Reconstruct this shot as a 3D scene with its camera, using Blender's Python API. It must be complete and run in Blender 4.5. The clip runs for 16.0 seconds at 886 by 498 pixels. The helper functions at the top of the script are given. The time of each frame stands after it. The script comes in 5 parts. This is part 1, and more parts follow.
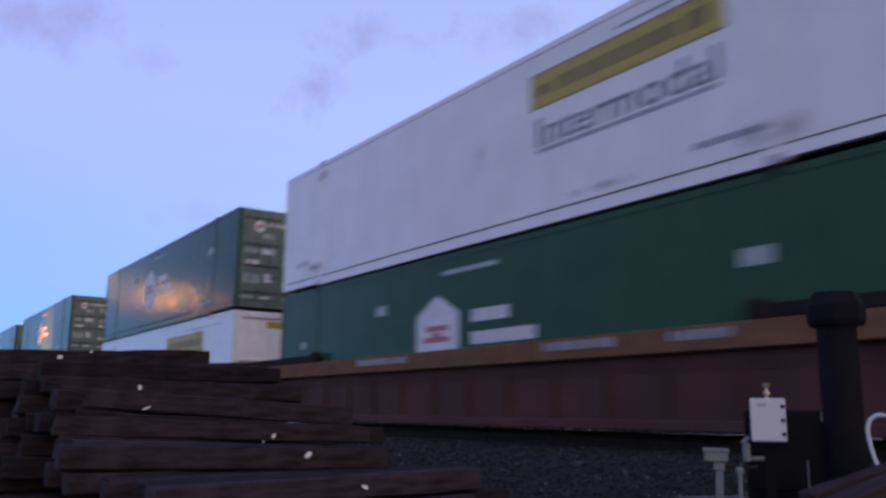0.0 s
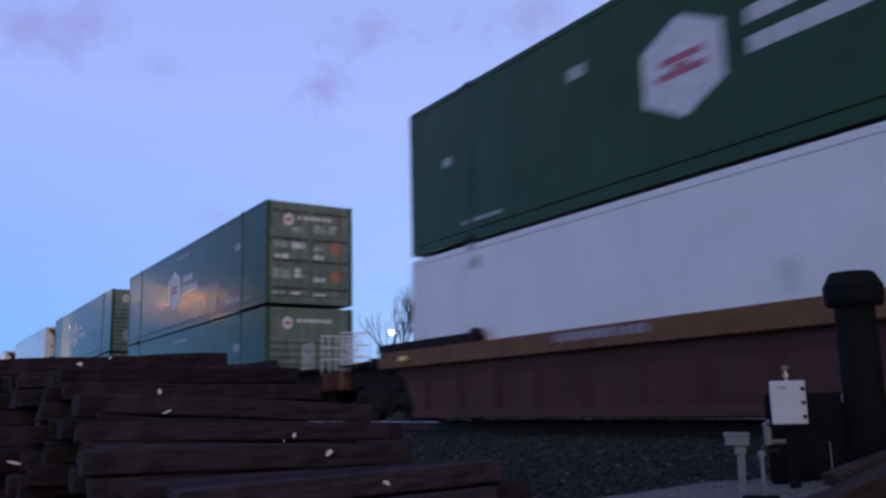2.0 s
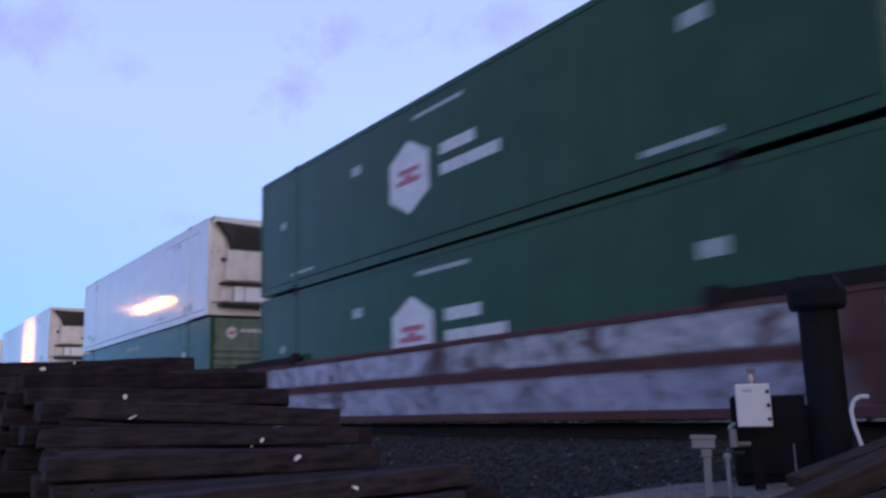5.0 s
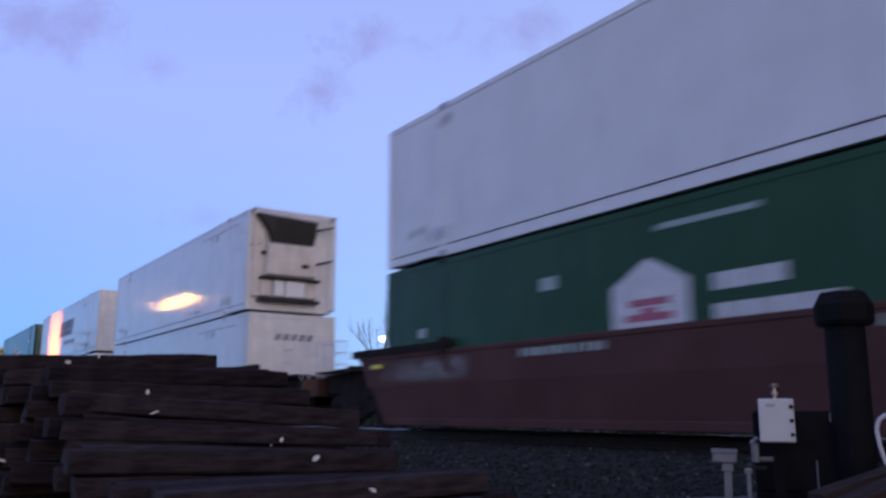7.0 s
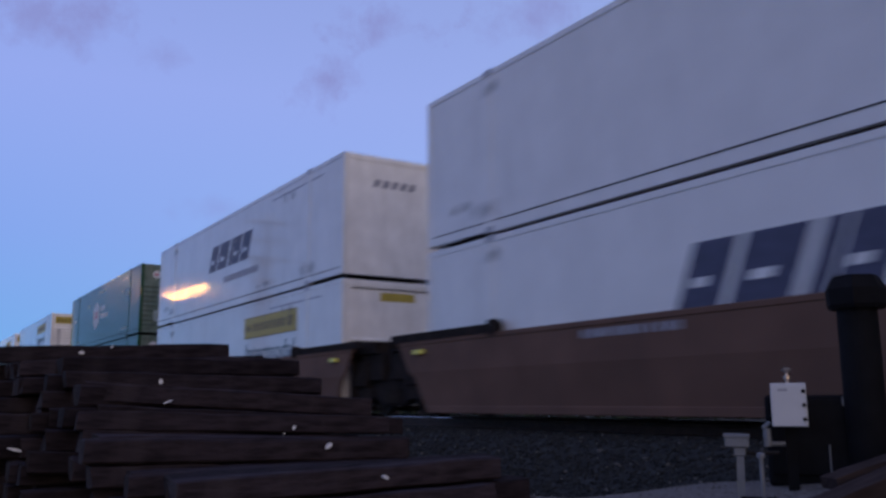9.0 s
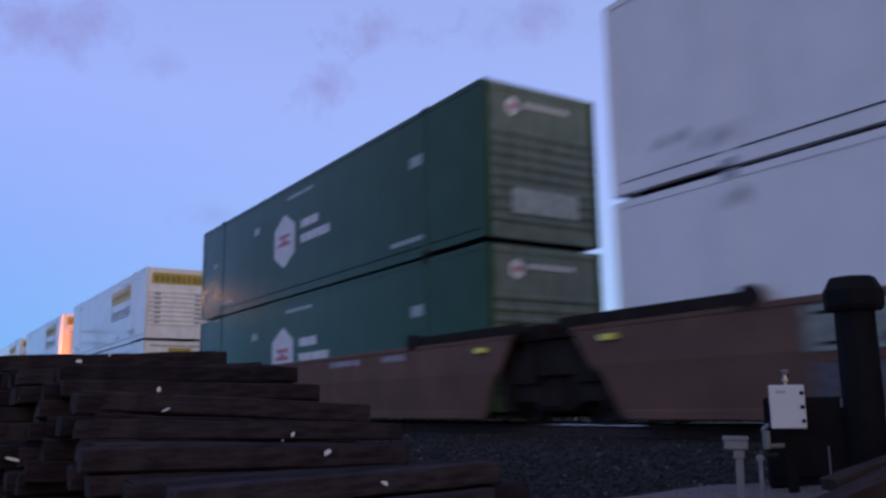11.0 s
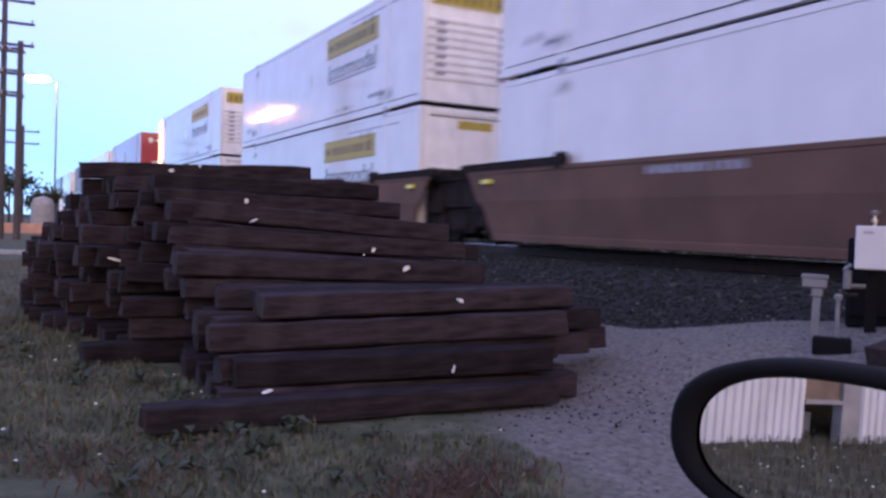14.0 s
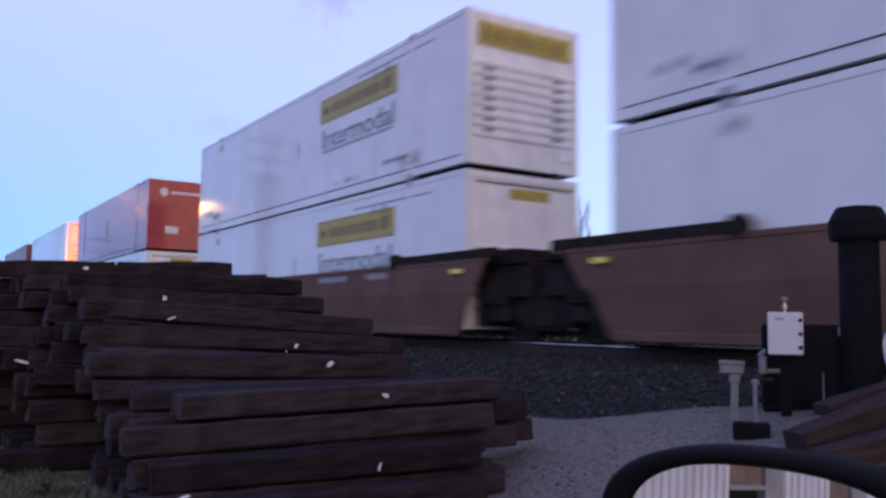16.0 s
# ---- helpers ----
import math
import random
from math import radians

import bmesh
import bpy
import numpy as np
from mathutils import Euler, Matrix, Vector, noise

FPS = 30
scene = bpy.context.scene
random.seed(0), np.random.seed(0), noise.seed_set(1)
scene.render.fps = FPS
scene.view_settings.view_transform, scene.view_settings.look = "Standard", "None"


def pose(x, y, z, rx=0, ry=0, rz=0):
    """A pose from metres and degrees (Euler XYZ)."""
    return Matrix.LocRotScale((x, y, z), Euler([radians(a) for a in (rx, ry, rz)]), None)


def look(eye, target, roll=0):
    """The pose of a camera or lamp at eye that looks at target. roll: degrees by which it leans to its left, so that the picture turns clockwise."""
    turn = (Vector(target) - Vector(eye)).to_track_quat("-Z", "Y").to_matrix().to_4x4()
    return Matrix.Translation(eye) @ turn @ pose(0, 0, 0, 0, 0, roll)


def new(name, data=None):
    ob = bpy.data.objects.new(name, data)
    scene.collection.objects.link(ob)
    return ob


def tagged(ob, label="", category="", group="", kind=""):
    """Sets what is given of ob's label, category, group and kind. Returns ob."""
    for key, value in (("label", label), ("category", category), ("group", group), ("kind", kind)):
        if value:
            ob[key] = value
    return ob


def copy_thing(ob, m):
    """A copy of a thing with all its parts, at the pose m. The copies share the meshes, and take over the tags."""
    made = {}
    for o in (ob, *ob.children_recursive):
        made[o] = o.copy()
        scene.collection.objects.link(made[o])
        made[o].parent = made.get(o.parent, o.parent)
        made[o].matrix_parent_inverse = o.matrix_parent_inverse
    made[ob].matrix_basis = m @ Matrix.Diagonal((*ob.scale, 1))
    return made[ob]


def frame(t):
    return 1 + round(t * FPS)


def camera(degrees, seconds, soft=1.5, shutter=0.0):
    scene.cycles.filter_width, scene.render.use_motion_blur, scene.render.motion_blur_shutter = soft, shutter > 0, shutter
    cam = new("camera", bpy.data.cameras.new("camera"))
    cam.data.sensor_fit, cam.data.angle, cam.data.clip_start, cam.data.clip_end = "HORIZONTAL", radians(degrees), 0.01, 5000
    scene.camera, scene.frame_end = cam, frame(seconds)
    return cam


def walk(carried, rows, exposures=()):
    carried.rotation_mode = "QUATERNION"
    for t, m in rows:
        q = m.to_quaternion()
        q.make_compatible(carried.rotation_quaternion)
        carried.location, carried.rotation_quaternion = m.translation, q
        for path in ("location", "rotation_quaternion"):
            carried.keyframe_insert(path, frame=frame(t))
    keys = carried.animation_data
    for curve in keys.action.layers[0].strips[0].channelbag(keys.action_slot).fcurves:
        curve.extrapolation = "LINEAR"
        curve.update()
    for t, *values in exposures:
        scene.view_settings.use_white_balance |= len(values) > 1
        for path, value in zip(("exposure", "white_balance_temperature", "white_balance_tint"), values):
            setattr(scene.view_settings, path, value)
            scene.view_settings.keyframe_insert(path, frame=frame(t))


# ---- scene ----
# ---------------------------------------------------------------- camera
EYE = (0.0, 0.0, 1.2)
PATH = [
    (0, 56.31, 100.72, -0.51), (0.5, 57.88, 101.09, -1.15), (1, 57.77, 100.86, -0.38), (1.5, 57.82, 100.58, 0.06),
    (2, 57.53, 100.34, 1.4), (2.5, 57.14, 100.47, 1.65), (3, 56.32, 100.69, 1.46), (3.5, 55.17, 100.88, 1.31),
    (4, 55.35, 100.65, 1.47), (4.5, 55.46, 100.45, 1.72), (7, 56.79, 100.88, -0.15), (7.5, 57.28, 100.15, -0.38),
    (8, 57.48, 99.84, 0.24), (10.5, 57.63, 100.38, 0.29), (11, 57.46, 100.39, 0.83), (12, 57.36, 100.28, 0.69),
    (12.5, 57.38, 100.31, 0.69), (12.8, 57.55, 100.2, 0.48), (13, 60.36, 94.91, -0.31), (13.2, 62.44, 89.61, -1.39),
    (13.6, 62.71, 88.69, -1.72), (14, 62.61, 88.59, -1.96), (14.2, 62.79, 88.28, -2.17), (14.5, 62.68, 87.81, -2.12),
    (15, 58.48, 93.8, -0.55), (15.5, 57.62, 94.5, -0.63), (16, 57.58, 94.93, -0.86),
]
cam = camera(54.55, 16.0, soft=2.8, shutter=0.65)
walk(cam, [(t, pose(*EYE, p, r, y)) for t, y, p, r in PATH],
     exposures=[(0, 0.08, 6950, 12), (0.5, 0.0, 6800, 11), (1.5, -0.1, 6500, 10), (2.5, -0.08, 6500, 10), (3.0, -0.3, 6500, 10), (3.5, 0.02, 6500, 10), (4.5, 0.36, 6500, 10),
                (7.0, -0.02, 6500, 10), (8.0, -0.38, 6500, 10), (10.5, -0.30, 6500, 10), (12.0, 0.05, 6500, 10), (12.5, 0.05, 6500, 10), (13.0, -0.35, 6600, 13),
                (13.2, -0.3, 6700, 14), (13.6, 0.52, 7000, 20), (14.2, 1.0, 7200, 22), (15.0, 0.95, 7050, 20), (16.0, 0.42, 6900, 17)])

# ---------------------------------------------------------------- sky and light
world = bpy.data.worlds.new("dusk_sky")
scene.world = world
world.use_nodes = True


def sky_nodes():
    nt = world.node_tree
    N, L = nt.nodes, nt.links
    bg = N["Background"]
    tc = N.new("ShaderNodeTexCoord")
    sep = N.new("ShaderNodeSeparateXYZ")
    L.new(tc.outputs["Generated"], sep.inputs[0])

    def ramp(src, stops):
        r = N.new("ShaderNodeValToRGB")
        e = r.color_ramp.elements
        while len(e) < len(stops):
            e.new(0.5)
        for el, (p, c) in zip(e, stops):
            el.position, el.color = p, (*c, 1)
        L.new(src, r.inputs[0])
        return r.outputs[0]

    def mix(f, a, b):
        m = N.new("ShaderNodeMix")
        m.data_type = "RGBA"
        for s, v in ((m.inputs[0], f), (m.inputs[6], a), (m.inputs[7], b)):
            if isinstance(v, (int, float)):
                s.default_value = v
            elif isinstance(v, tuple):
                s.default_value = (*v, 1)
            else:
                L.new(v, s)
        return m.outputs[2]

    def maths(op, a, b):
        m = N.new("ShaderNodeMath")
        m.operation = op
        for s, v in zip(m.inputs, (a, b)):
            if isinstance(v, (int, float)):
                s.default_value = v
            else:
                L.new(v, s)
        return m.outputs[0]
    # clear western dusk: azure away from the afterglow, paler overhead, warm low down where the sun went
    away = ramp(sep.outputs["Z"], [(0.0, (0.30, 0.60, 1.05)), (0.06, (0.24, 0.54, 1.10)), (0.18, (0.31, 0.51, 1.13)),
                                   (0.34, (0.395, 0.525, 1.14)), (0.7, (0.30, 0.38, 0.80)), (1.0, (0.24, 0.31, 0.66))])
    mid = ramp(sep.outputs["Z"], [(0.0, (0.62, 0.80, 1.15)), (0.12, (0.50, 0.71, 1.15)), (0.30, (0.44, 0.58, 1.12)),
                                  (0.7, (0.32, 0.40, 0.80)), (1.0, (0.24, 0.31, 0.66))])
    glow = ramp(sep.outputs["Z"], [(0.0, (1.35, 0.90, 0.58)), (0.15, (1.05, 0.88, 0.75)), (0.4, (0.52, 0.55, 0.76)),
                                   (1.0, (0.24, 0.31, 0.66))])
    side = maths("ADD", maths("MULTIPLY", sep.outputs["X"], 0.80), maths("MULTIPLY", sep.outputs["Y"], 0.60))
    f1 = ramp(maths("ADD", maths("MULTIPLY", side, 0.5), 0.5), [(0.12, (0, 0, 0)), (0.50, (1, 1, 1))])
    f2 = ramp(maths("ADD", maths("MULTIPLY", sep.outputs["X"], 0.5), 0.5), [(0.48, (0, 0, 0)), (0.95, (1, 1, 1))])
    col = mix(f2, mix(f1, away, mid), glow)
    # a few thin lilac clouds, ragged by noise
    no = N.new("ShaderNodeTexNoise")
    no.inputs["Scale"].default_value, no.inputs["Detail"].default_value, no.inputs["Roughness"].default_value = 17.0, 8, 0.68
    L.new(tc.outputs["Generated"], no.inputs["Vector"])
    ragged = maths("MULTIPLY", maths("SUBTRACT", no.outputs["Fac"], 0.46), 3.4)
    for (cx, cy, cz), (wide, tall), k in (((-0.800, 0.425, 0.420), (0.085, 0.030), 0.62), ((-0.848, 0.388, 0.358), (0.055, 0.040), 0.62),
                                          ((-0.913, 0.105, 0.394), (0.11, 0.038), 0.55), ((-0.695, 0.575, 0.425), (0.085, 0.030), 0.5),
                                          ((-0.900, 0.226, 0.370), (0.05, 0.020), 0.35), ((0.3, 0.4, 0.85), (0.5, 0.2), 0.4),
                                          ((0.2, -0.7, 0.6), (0.5, 0.14), 0.5), ((-0.93, 0.30, 0.215), (0.06, 0.018), 0.22)):
        flat = Vector((-cy, cx, 0)).normalized()

        def dotted(v):
            d = N.new("ShaderNodeVectorMath")
            d.operation = "DOT_PRODUCT"
            L.new(tc.outputs["Generated"], d.inputs[0])
            d.inputs[1].default_value = v
            return d.outputs["Value"]
        a = maths("DIVIDE", dotted(flat), wide)
        e = maths("DIVIDE", maths("SUBTRACT", sep.outputs["Z"], cz), tall)
        front = maths("GREATER_THAN", dotted((cx, cy, cz)), 0.3)
        far = maths("ADD", maths("SQRT", maths("ADD", maths("MULTIPLY", a, a), maths("MULTIPLY", e, e)), 0.0), ragged)
        f = maths("MULTIPLY", maths("MULTIPLY", ramp(far, [(0.0, (k * 1.15, k * 1.15, k * 1.15)), (1.0, (0, 0, 0))]), front), 1.0)
        col = mix(f, col, (0.32, 0.33, 0.72))
    L.new(col, bg.inputs[0])
    bg.inputs[1].default_value = 0.98


sky_nodes()
sun = new("afterglow", bpy.data.lights.new("afterglow", "SUN"))
sun.data.energy, sun.data.angle, sun.data.color = 0.34, radians(40), (1.0, 0.74, 0.58)
sun.matrix_world = look((60, -12, 16), (0, 0, 0))


# ---------------------------------------------------------------- materials
def material(name, color, rough=0.6, metal=0.0, vary=0.25, scale=3.0, bump=0.1, bump_scale=60.0, dirt=0.0,
             dirt_color=(0.05, 0.04, 0.035), stretch=(1, 1, 1), spec=0.5, rand=0.0):
    m = bpy.data.materials.new(name)
    m.use_nodes = True
    nt = m.node_tree
    N, L = nt.nodes, nt.links
    bs = N["Principled BSDF"]
    bs.inputs["Roughness"].default_value, bs.inputs["Metallic"].default_value = rough, metal
    bs.inputs["Specular IOR Level"].default_value = spec
    tc = N.new("ShaderNodeTexCoord")
    mp = N.new("ShaderNodeMapping")
    mp.inputs["Scale"].default_value = stretch
    L.new(tc.outputs["Object"], mp.inputs[0])
    n1 = N.new("ShaderNodeTexNoise")
    n1.inputs["Scale"].default_value, n1.inputs["Detail"].default_value = scale, 6
    L.new(mp.outputs[0], n1.inputs["Vector"])
    r1 = N.new("ShaderNodeValToRGB")
    lo = [max(0, c * (1 - vary)) for c in color]
    hi = [min(1, c * (1 + vary * 0.8)) for c in color]
    r1.color_ramp.elements[0].position, r1.color_ramp.elements[0].color = 0.3, (*lo, 1)
    r1.color_ramp.elements[1].position, r1.color_ramp.elements[1].color = 0.7, (*hi, 1)
    L.new(n1.outputs["Fac"], r1.inputs[0])
    out = r1.outputs[0]
    if dirt:
        mp2 = N.new("ShaderNodeMapping")
        mp2.inputs["Scale"].default_value = (2.4, 2.4, 0.45)
        L.new(tc.outputs["Object"], mp2.inputs[0])
        n2 = N.new("ShaderNodeTexNoise")
        n2.inputs["Scale"].default_value, n2.inputs["Detail"].default_value = 1.7, 8
        L.new(mp2.outputs[0], n2.inputs["Vector"])
        r2 = N.new("ShaderNodeValToRGB")
        r2.color_ramp.elements[0].position, r2.color_ramp.elements[1].position = 0.5, 0.78
        r2.color_ramp.elements[1].color = (dirt, dirt, dirt, 1)
        L.new(n2.outputs["Fac"], r2.inputs[0])
        mx = N.new("ShaderNodeMix")
        mx.data_type = "RGBA"
        L.new(r2.outputs[0], mx.inputs[0])
        L.new(out, mx.inputs[6])
        mx.inputs[7].default_value = (*dirt_color, 1)
        out = mx.outputs[2]
    if rand:
        oi = N.new("ShaderNodeObjectInfo")
        hs = N.new("ShaderNodeHueSaturation")
        mr = N.new("ShaderNodeMapRange")
        mr.inputs[3].default_value, mr.inputs[4].default_value = 1 - rand, 1 + rand
        L.new(oi.outputs["Random"], mr.inputs[0])
        L.new(mr.outputs[0], hs.inputs["Value"])
        L.new(out, hs.inputs["Color"])
        out = hs.outputs[0]
    L.new(out, bs.inputs["Base Color"])
    if bump:
        n3 = N.new("ShaderNodeTexNoise")
        n3.inputs["Scale"].default_value, n3.inputs["Detail"].default_value = bump_scale, 4
        L.new(mp.outputs[0], n3.inputs["Vector"])
        bp = N.new("ShaderNodeBump")
        bp.inputs["Strength"].default_value, bp.inputs["Distance"].default_value = bump, 0.01
        L.new(n3.outputs["Fac"], bp.inputs["Height"])
        L.new(bp.outputs[0], bs.inputs["Normal"])
    return m


def glowing(name, color, strength):
    m = bpy.data.materials.new(name)
    m.use_nodes = True
    bs = m.node_tree.nodes["Principled BSDF"]
    bs.inputs["Base Color"].default_value = (*color, 1)
    bs.inputs["Emission Color"].default_value, bs.inputs["Emission Strength"].default_value = (*color, 1), strength
    return m


M = {
    "white": material("white_container_paint", (0.72, 0.71, 0.71), 0.075, vary=0.06, scale=1.2, bump=0.02, bump_scale=4, dirt=0.15, dirt_color=(0.42, 0.40, 0.40)),
    "white_end": material("white_end_paint", (0.78, 0.77, 0.77), 0.45, vary=0.10, scale=2, bump=0.04, dirt=0.22, dirt_color=(0.36, 0.33, 0.31)),
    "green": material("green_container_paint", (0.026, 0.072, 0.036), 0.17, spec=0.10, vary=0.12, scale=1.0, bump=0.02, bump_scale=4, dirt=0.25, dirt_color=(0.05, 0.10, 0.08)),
    # chalky faded ends, with the afterglow that falls on them put into the paint
    "green_end_lit": material("green_end_paint_lit", (0.108, 0.152, 0.118), 0.6, vary=0.28, scale=3, bump=0.05, dirt=0.7, dirt_color=(0.22, 0.23, 0.195)),
    "red": material("red_container_paint", (0.36, 0.044, 0.045), 0.13, spec=0.5, vary=0.12, scale=1.5, bump=0.02, bump_scale=4, dirt=0.3, dirt_color=(0.16, 0.05, 0.05)),
    "maroon": material("maroon_container_paint", (0.13, 0.03, 0.035), 0.36, vary=0.15, scale=1.5, bump=0.02, dirt=0.3),
    "tan": material("tan_car_paint", (0.132, 0.074, 0.054), 0.75, spec=0.25, vary=0.18, scale=1.3, bump=0.08, bump_scale=25, dirt=0.55, dirt_color=(0.07, 0.045, 0.036)),
    "oxide": material("oxide_red_car_paint", (0.082, 0.036, 0.032), 0.75, spec=0.2, vary=0.2, scale=1.3, bump=0.08, bump_scale=25, dirt=0.55, dirt_color=(0.065, 0.04, 0.042)),
    "rust": material("rusted_orange_steel", (0.165, 0.085, 0.048), 0.85, spec=0.15, vary=0.35, scale=4, bump=0.25, bump_scale=40, dirt=0.5, dirt_color=(0.10, 0.05, 0.035)),
    "dark": material("grimy_dark_steel", (0.018, 0.014, 0.014), 0.9, spec=0.12, vary=0.4, scale=5, bump=0.25, bump_scale=50, dirt=0.5, dirt_color=(0.06, 0.045, 0.035)),
    "steel": material("worn_wheel_steel", (0.020, 0.017, 0.016), 0.75, spec=0.2, vary=0.3, scale=8, bump=0.1),
    "rail": material("polished_rail_head", (0.36, 0.34, 0.33), 0.16, metal=0.9, vary=0.2, scale=8, bump=0.05),
    "rail_web": material("rusty_rail_web", (0.035, 0.024, 0.021), 0.8, vary=0.35, scale=9, bump=0.2),
    "yellow": material("yellow_decal", (0.39, 0.30, 0.035), 0.45, vary=0.10, scale=5, bump=0.0, dirt=0.3, dirt_color=(0.36, 0.28, 0.05)),
    "ochre": material("ochre_lettering", (0.20, 0.15, 0.03), 0.5, vary=0.25, scale=5, bump=0.0),
    "teal": material("dark_teal_lettering", (0.09, 0.14, 0.16), 0.5, vary=0.25, scale=5, bump=0.0, dirt=0.4, dirt_color=(0.34, 0.38, 0.40)),
    "navy": material("navy_lettering", (0.05, 0.05, 0.10), 0.5, vary=0.3, scale=5, bump=0.0),
    "greyink": material("grey_lettering", (0.28, 0.28, 0.33), 0.5, vary=0.2, scale=6, bump=0.0),
    "decal": material("white_decal", (0.60, 0.60, 0.62), 0.5, vary=0.15, scale=6, bump=0.0, dirt=0.35, dirt_color=(0.30, 0.34, 0.33)),
    "faded": material("faded_white_decal", (0.30, 0.36, 0.34), 0.5, vary=0.25, scale=6, bump=0.0),
    "redmark": material("red_emblem", (0.40, 0.10, 0.15), 0.5, vary=0.12, scale=6, bump=0.0),
    "orange": material("orange_label", (0.34, 0.15, 0.08), 0.5, vary=0.2, scale=6, bump=0.0),
    "grille": material("black_grille", (0.015, 0.013, 0.014), 0.6, vary=0.4, scale=20, bump=0.3),
    "cream": material("cream_machine_paint", (0.70, 0.64, 0.60), 0.45, vary=0.12, scale=3, bump=0.04, dirt=0.3, dirt_color=(0.28, 0.22, 0.20)),
    "tie": material("creosoted_timber", (0.0290, 0.0224, 0.0268), 0.95, spec=0.08, vary=0.5, scale=5, bump=0.9, bump_scale=14, stretch=(4, 0.8, 4), rand=0.38, dirt=0.6, dirt_color=(0.056, 0.046, 0.050)),
    "tie_end": material("weathered_timber_end", (0.036, 0.029, 0.030), 0.92, spec=0.12, vary=0.4, scale=9, bump=0.6, bump_scale=40, rand=0.35),
    "tag": material("white_plastic_tag", (0.82, 0.82, 0.84), 0.4, vary=0.06, scale=8, bump=0.0),
    "timber": material("bare_brown_timber", (0.042, 0.030, 0.029), 0.92, spec=0.12, vary=0.4, scale=5, bump=0.6, bump_scale=30, stretch=(0.7, 6, 6)),
    "box": material("white_enclosure_plastic", (0.52, 0.53, 0.56), 0.42, vary=0.05, scale=4, bump=0.02, dirt=0.15, dirt_color=(0.4, 0.4, 0.42)),
    "galv": material("galvanised_steel", (0.17, 0.18, 0.20), 0.6, metal=0.2, vary=0.18, scale=8, bump=0.05),
    "black": material("black_coated_steel", (0.007, 0.007, 0.009), 0.8, spec=0.12, vary=0.3, scale=6, bump=0.08),
    "brass": material("brass_fitting", (0.50, 0.43, 0.38), 0.3, metal=0.9, vary=0.15, scale=8, bump=0.0),
    "trim": material("black_mirror_plastic", (0.006, 0.006, 0.007), 0.75, spec=0.1, vary=0.2, scale=30, bump=0.06, bump_scale=300),
    "car": material("dark_blue_car_paint", (0.02, 0.025, 0.05), 0.2, vary=0.1, scale=2, bump=0.0),
    "wall": material("white_metal_siding", (0.72, 0.73, 0.76), 0.5, vary=0.08, scale=3, bump=0.02, dirt=0.35, dirt_color=(0.40, 0.38, 0.36)),
    "brown": material("brown_weathered_board", (0.20, 0.14, 0.11), 0.8, vary=0.3, scale=4, bump=0.3),
    "pole": material("weathered_pole_wood", (0.075, 0.062, 0.062), 0.85, vary=0.35, scale=4, bump=0.4, stretch=(5, 5, 0.5)),
    "bark": material("dark_bark", (0.045, 0.036, 0.034), 0.9, vary=0.35, scale=6, bump=0.5),
    "leaf": material("dark_foliage", (0.035, 0.052, 0.026), 0.8, vary=0.5, scale=1.2, bump=0.0),
    # peach tone holds the orange lamplight on the wall
    "lamplit_wall": material("orange_lamplit_wall", (0.52, 0.31, 0.23), 0.8, vary=0.15, scale=2, bump=0.15),
    "concrete": material("grey_concrete", (0.32, 0.32, 0.33), 0.85, vary=0.2, scale=4, bump=0.2),
    "stone": material("dark_ballast_stone", (0.034, 0.036, 0.037), 0.92, spec=0.12, vary=0.5, scale=9, bump=0.4, bump_scale=40),
    "pebble": material("grey_gravel_stone", (0.128, 0.117, 0.110), 0.9, spec=0.15, vary=0.45, scale=11, bump=0.3, bump_scale=60),
    "grass": material("dry_grass_blades", (0.080, 0.095, 0.050), 0.8, vary=0.6, scale=2.5, bump=0.0),
    "grass_dry": material("straw_grass_blades", (0.125, 0.115, 0.075), 0.8, vary=0.5, scale=2.5, bump=0.0),
    "dead_leaf": material("reddish_dead_stalks", (0.110, 0.072, 0.060), 0.85, vary=0.5, scale=3, bump=0.0),
    "petal": material("white_flower_heads", (0.70, 0.70, 0.66), 0.6, vary=0.1, scale=8, bump=0.0),
    "lamp_orange": glowing("sodium_lamp_glow", (1.0, 0.70, 0.45), 70),
    "lamp_row": glowing("small_sodium_lamp_glow", (1.0, 0.42, 0.10), 230),
    "lamp_white": glowing("white_lamp_glow", (1.0, 0.85, 0.72), 25),
    "lamp_pink": glowing("red_lamp_glow", (1.0, 0.35, 0.35), 25),
}


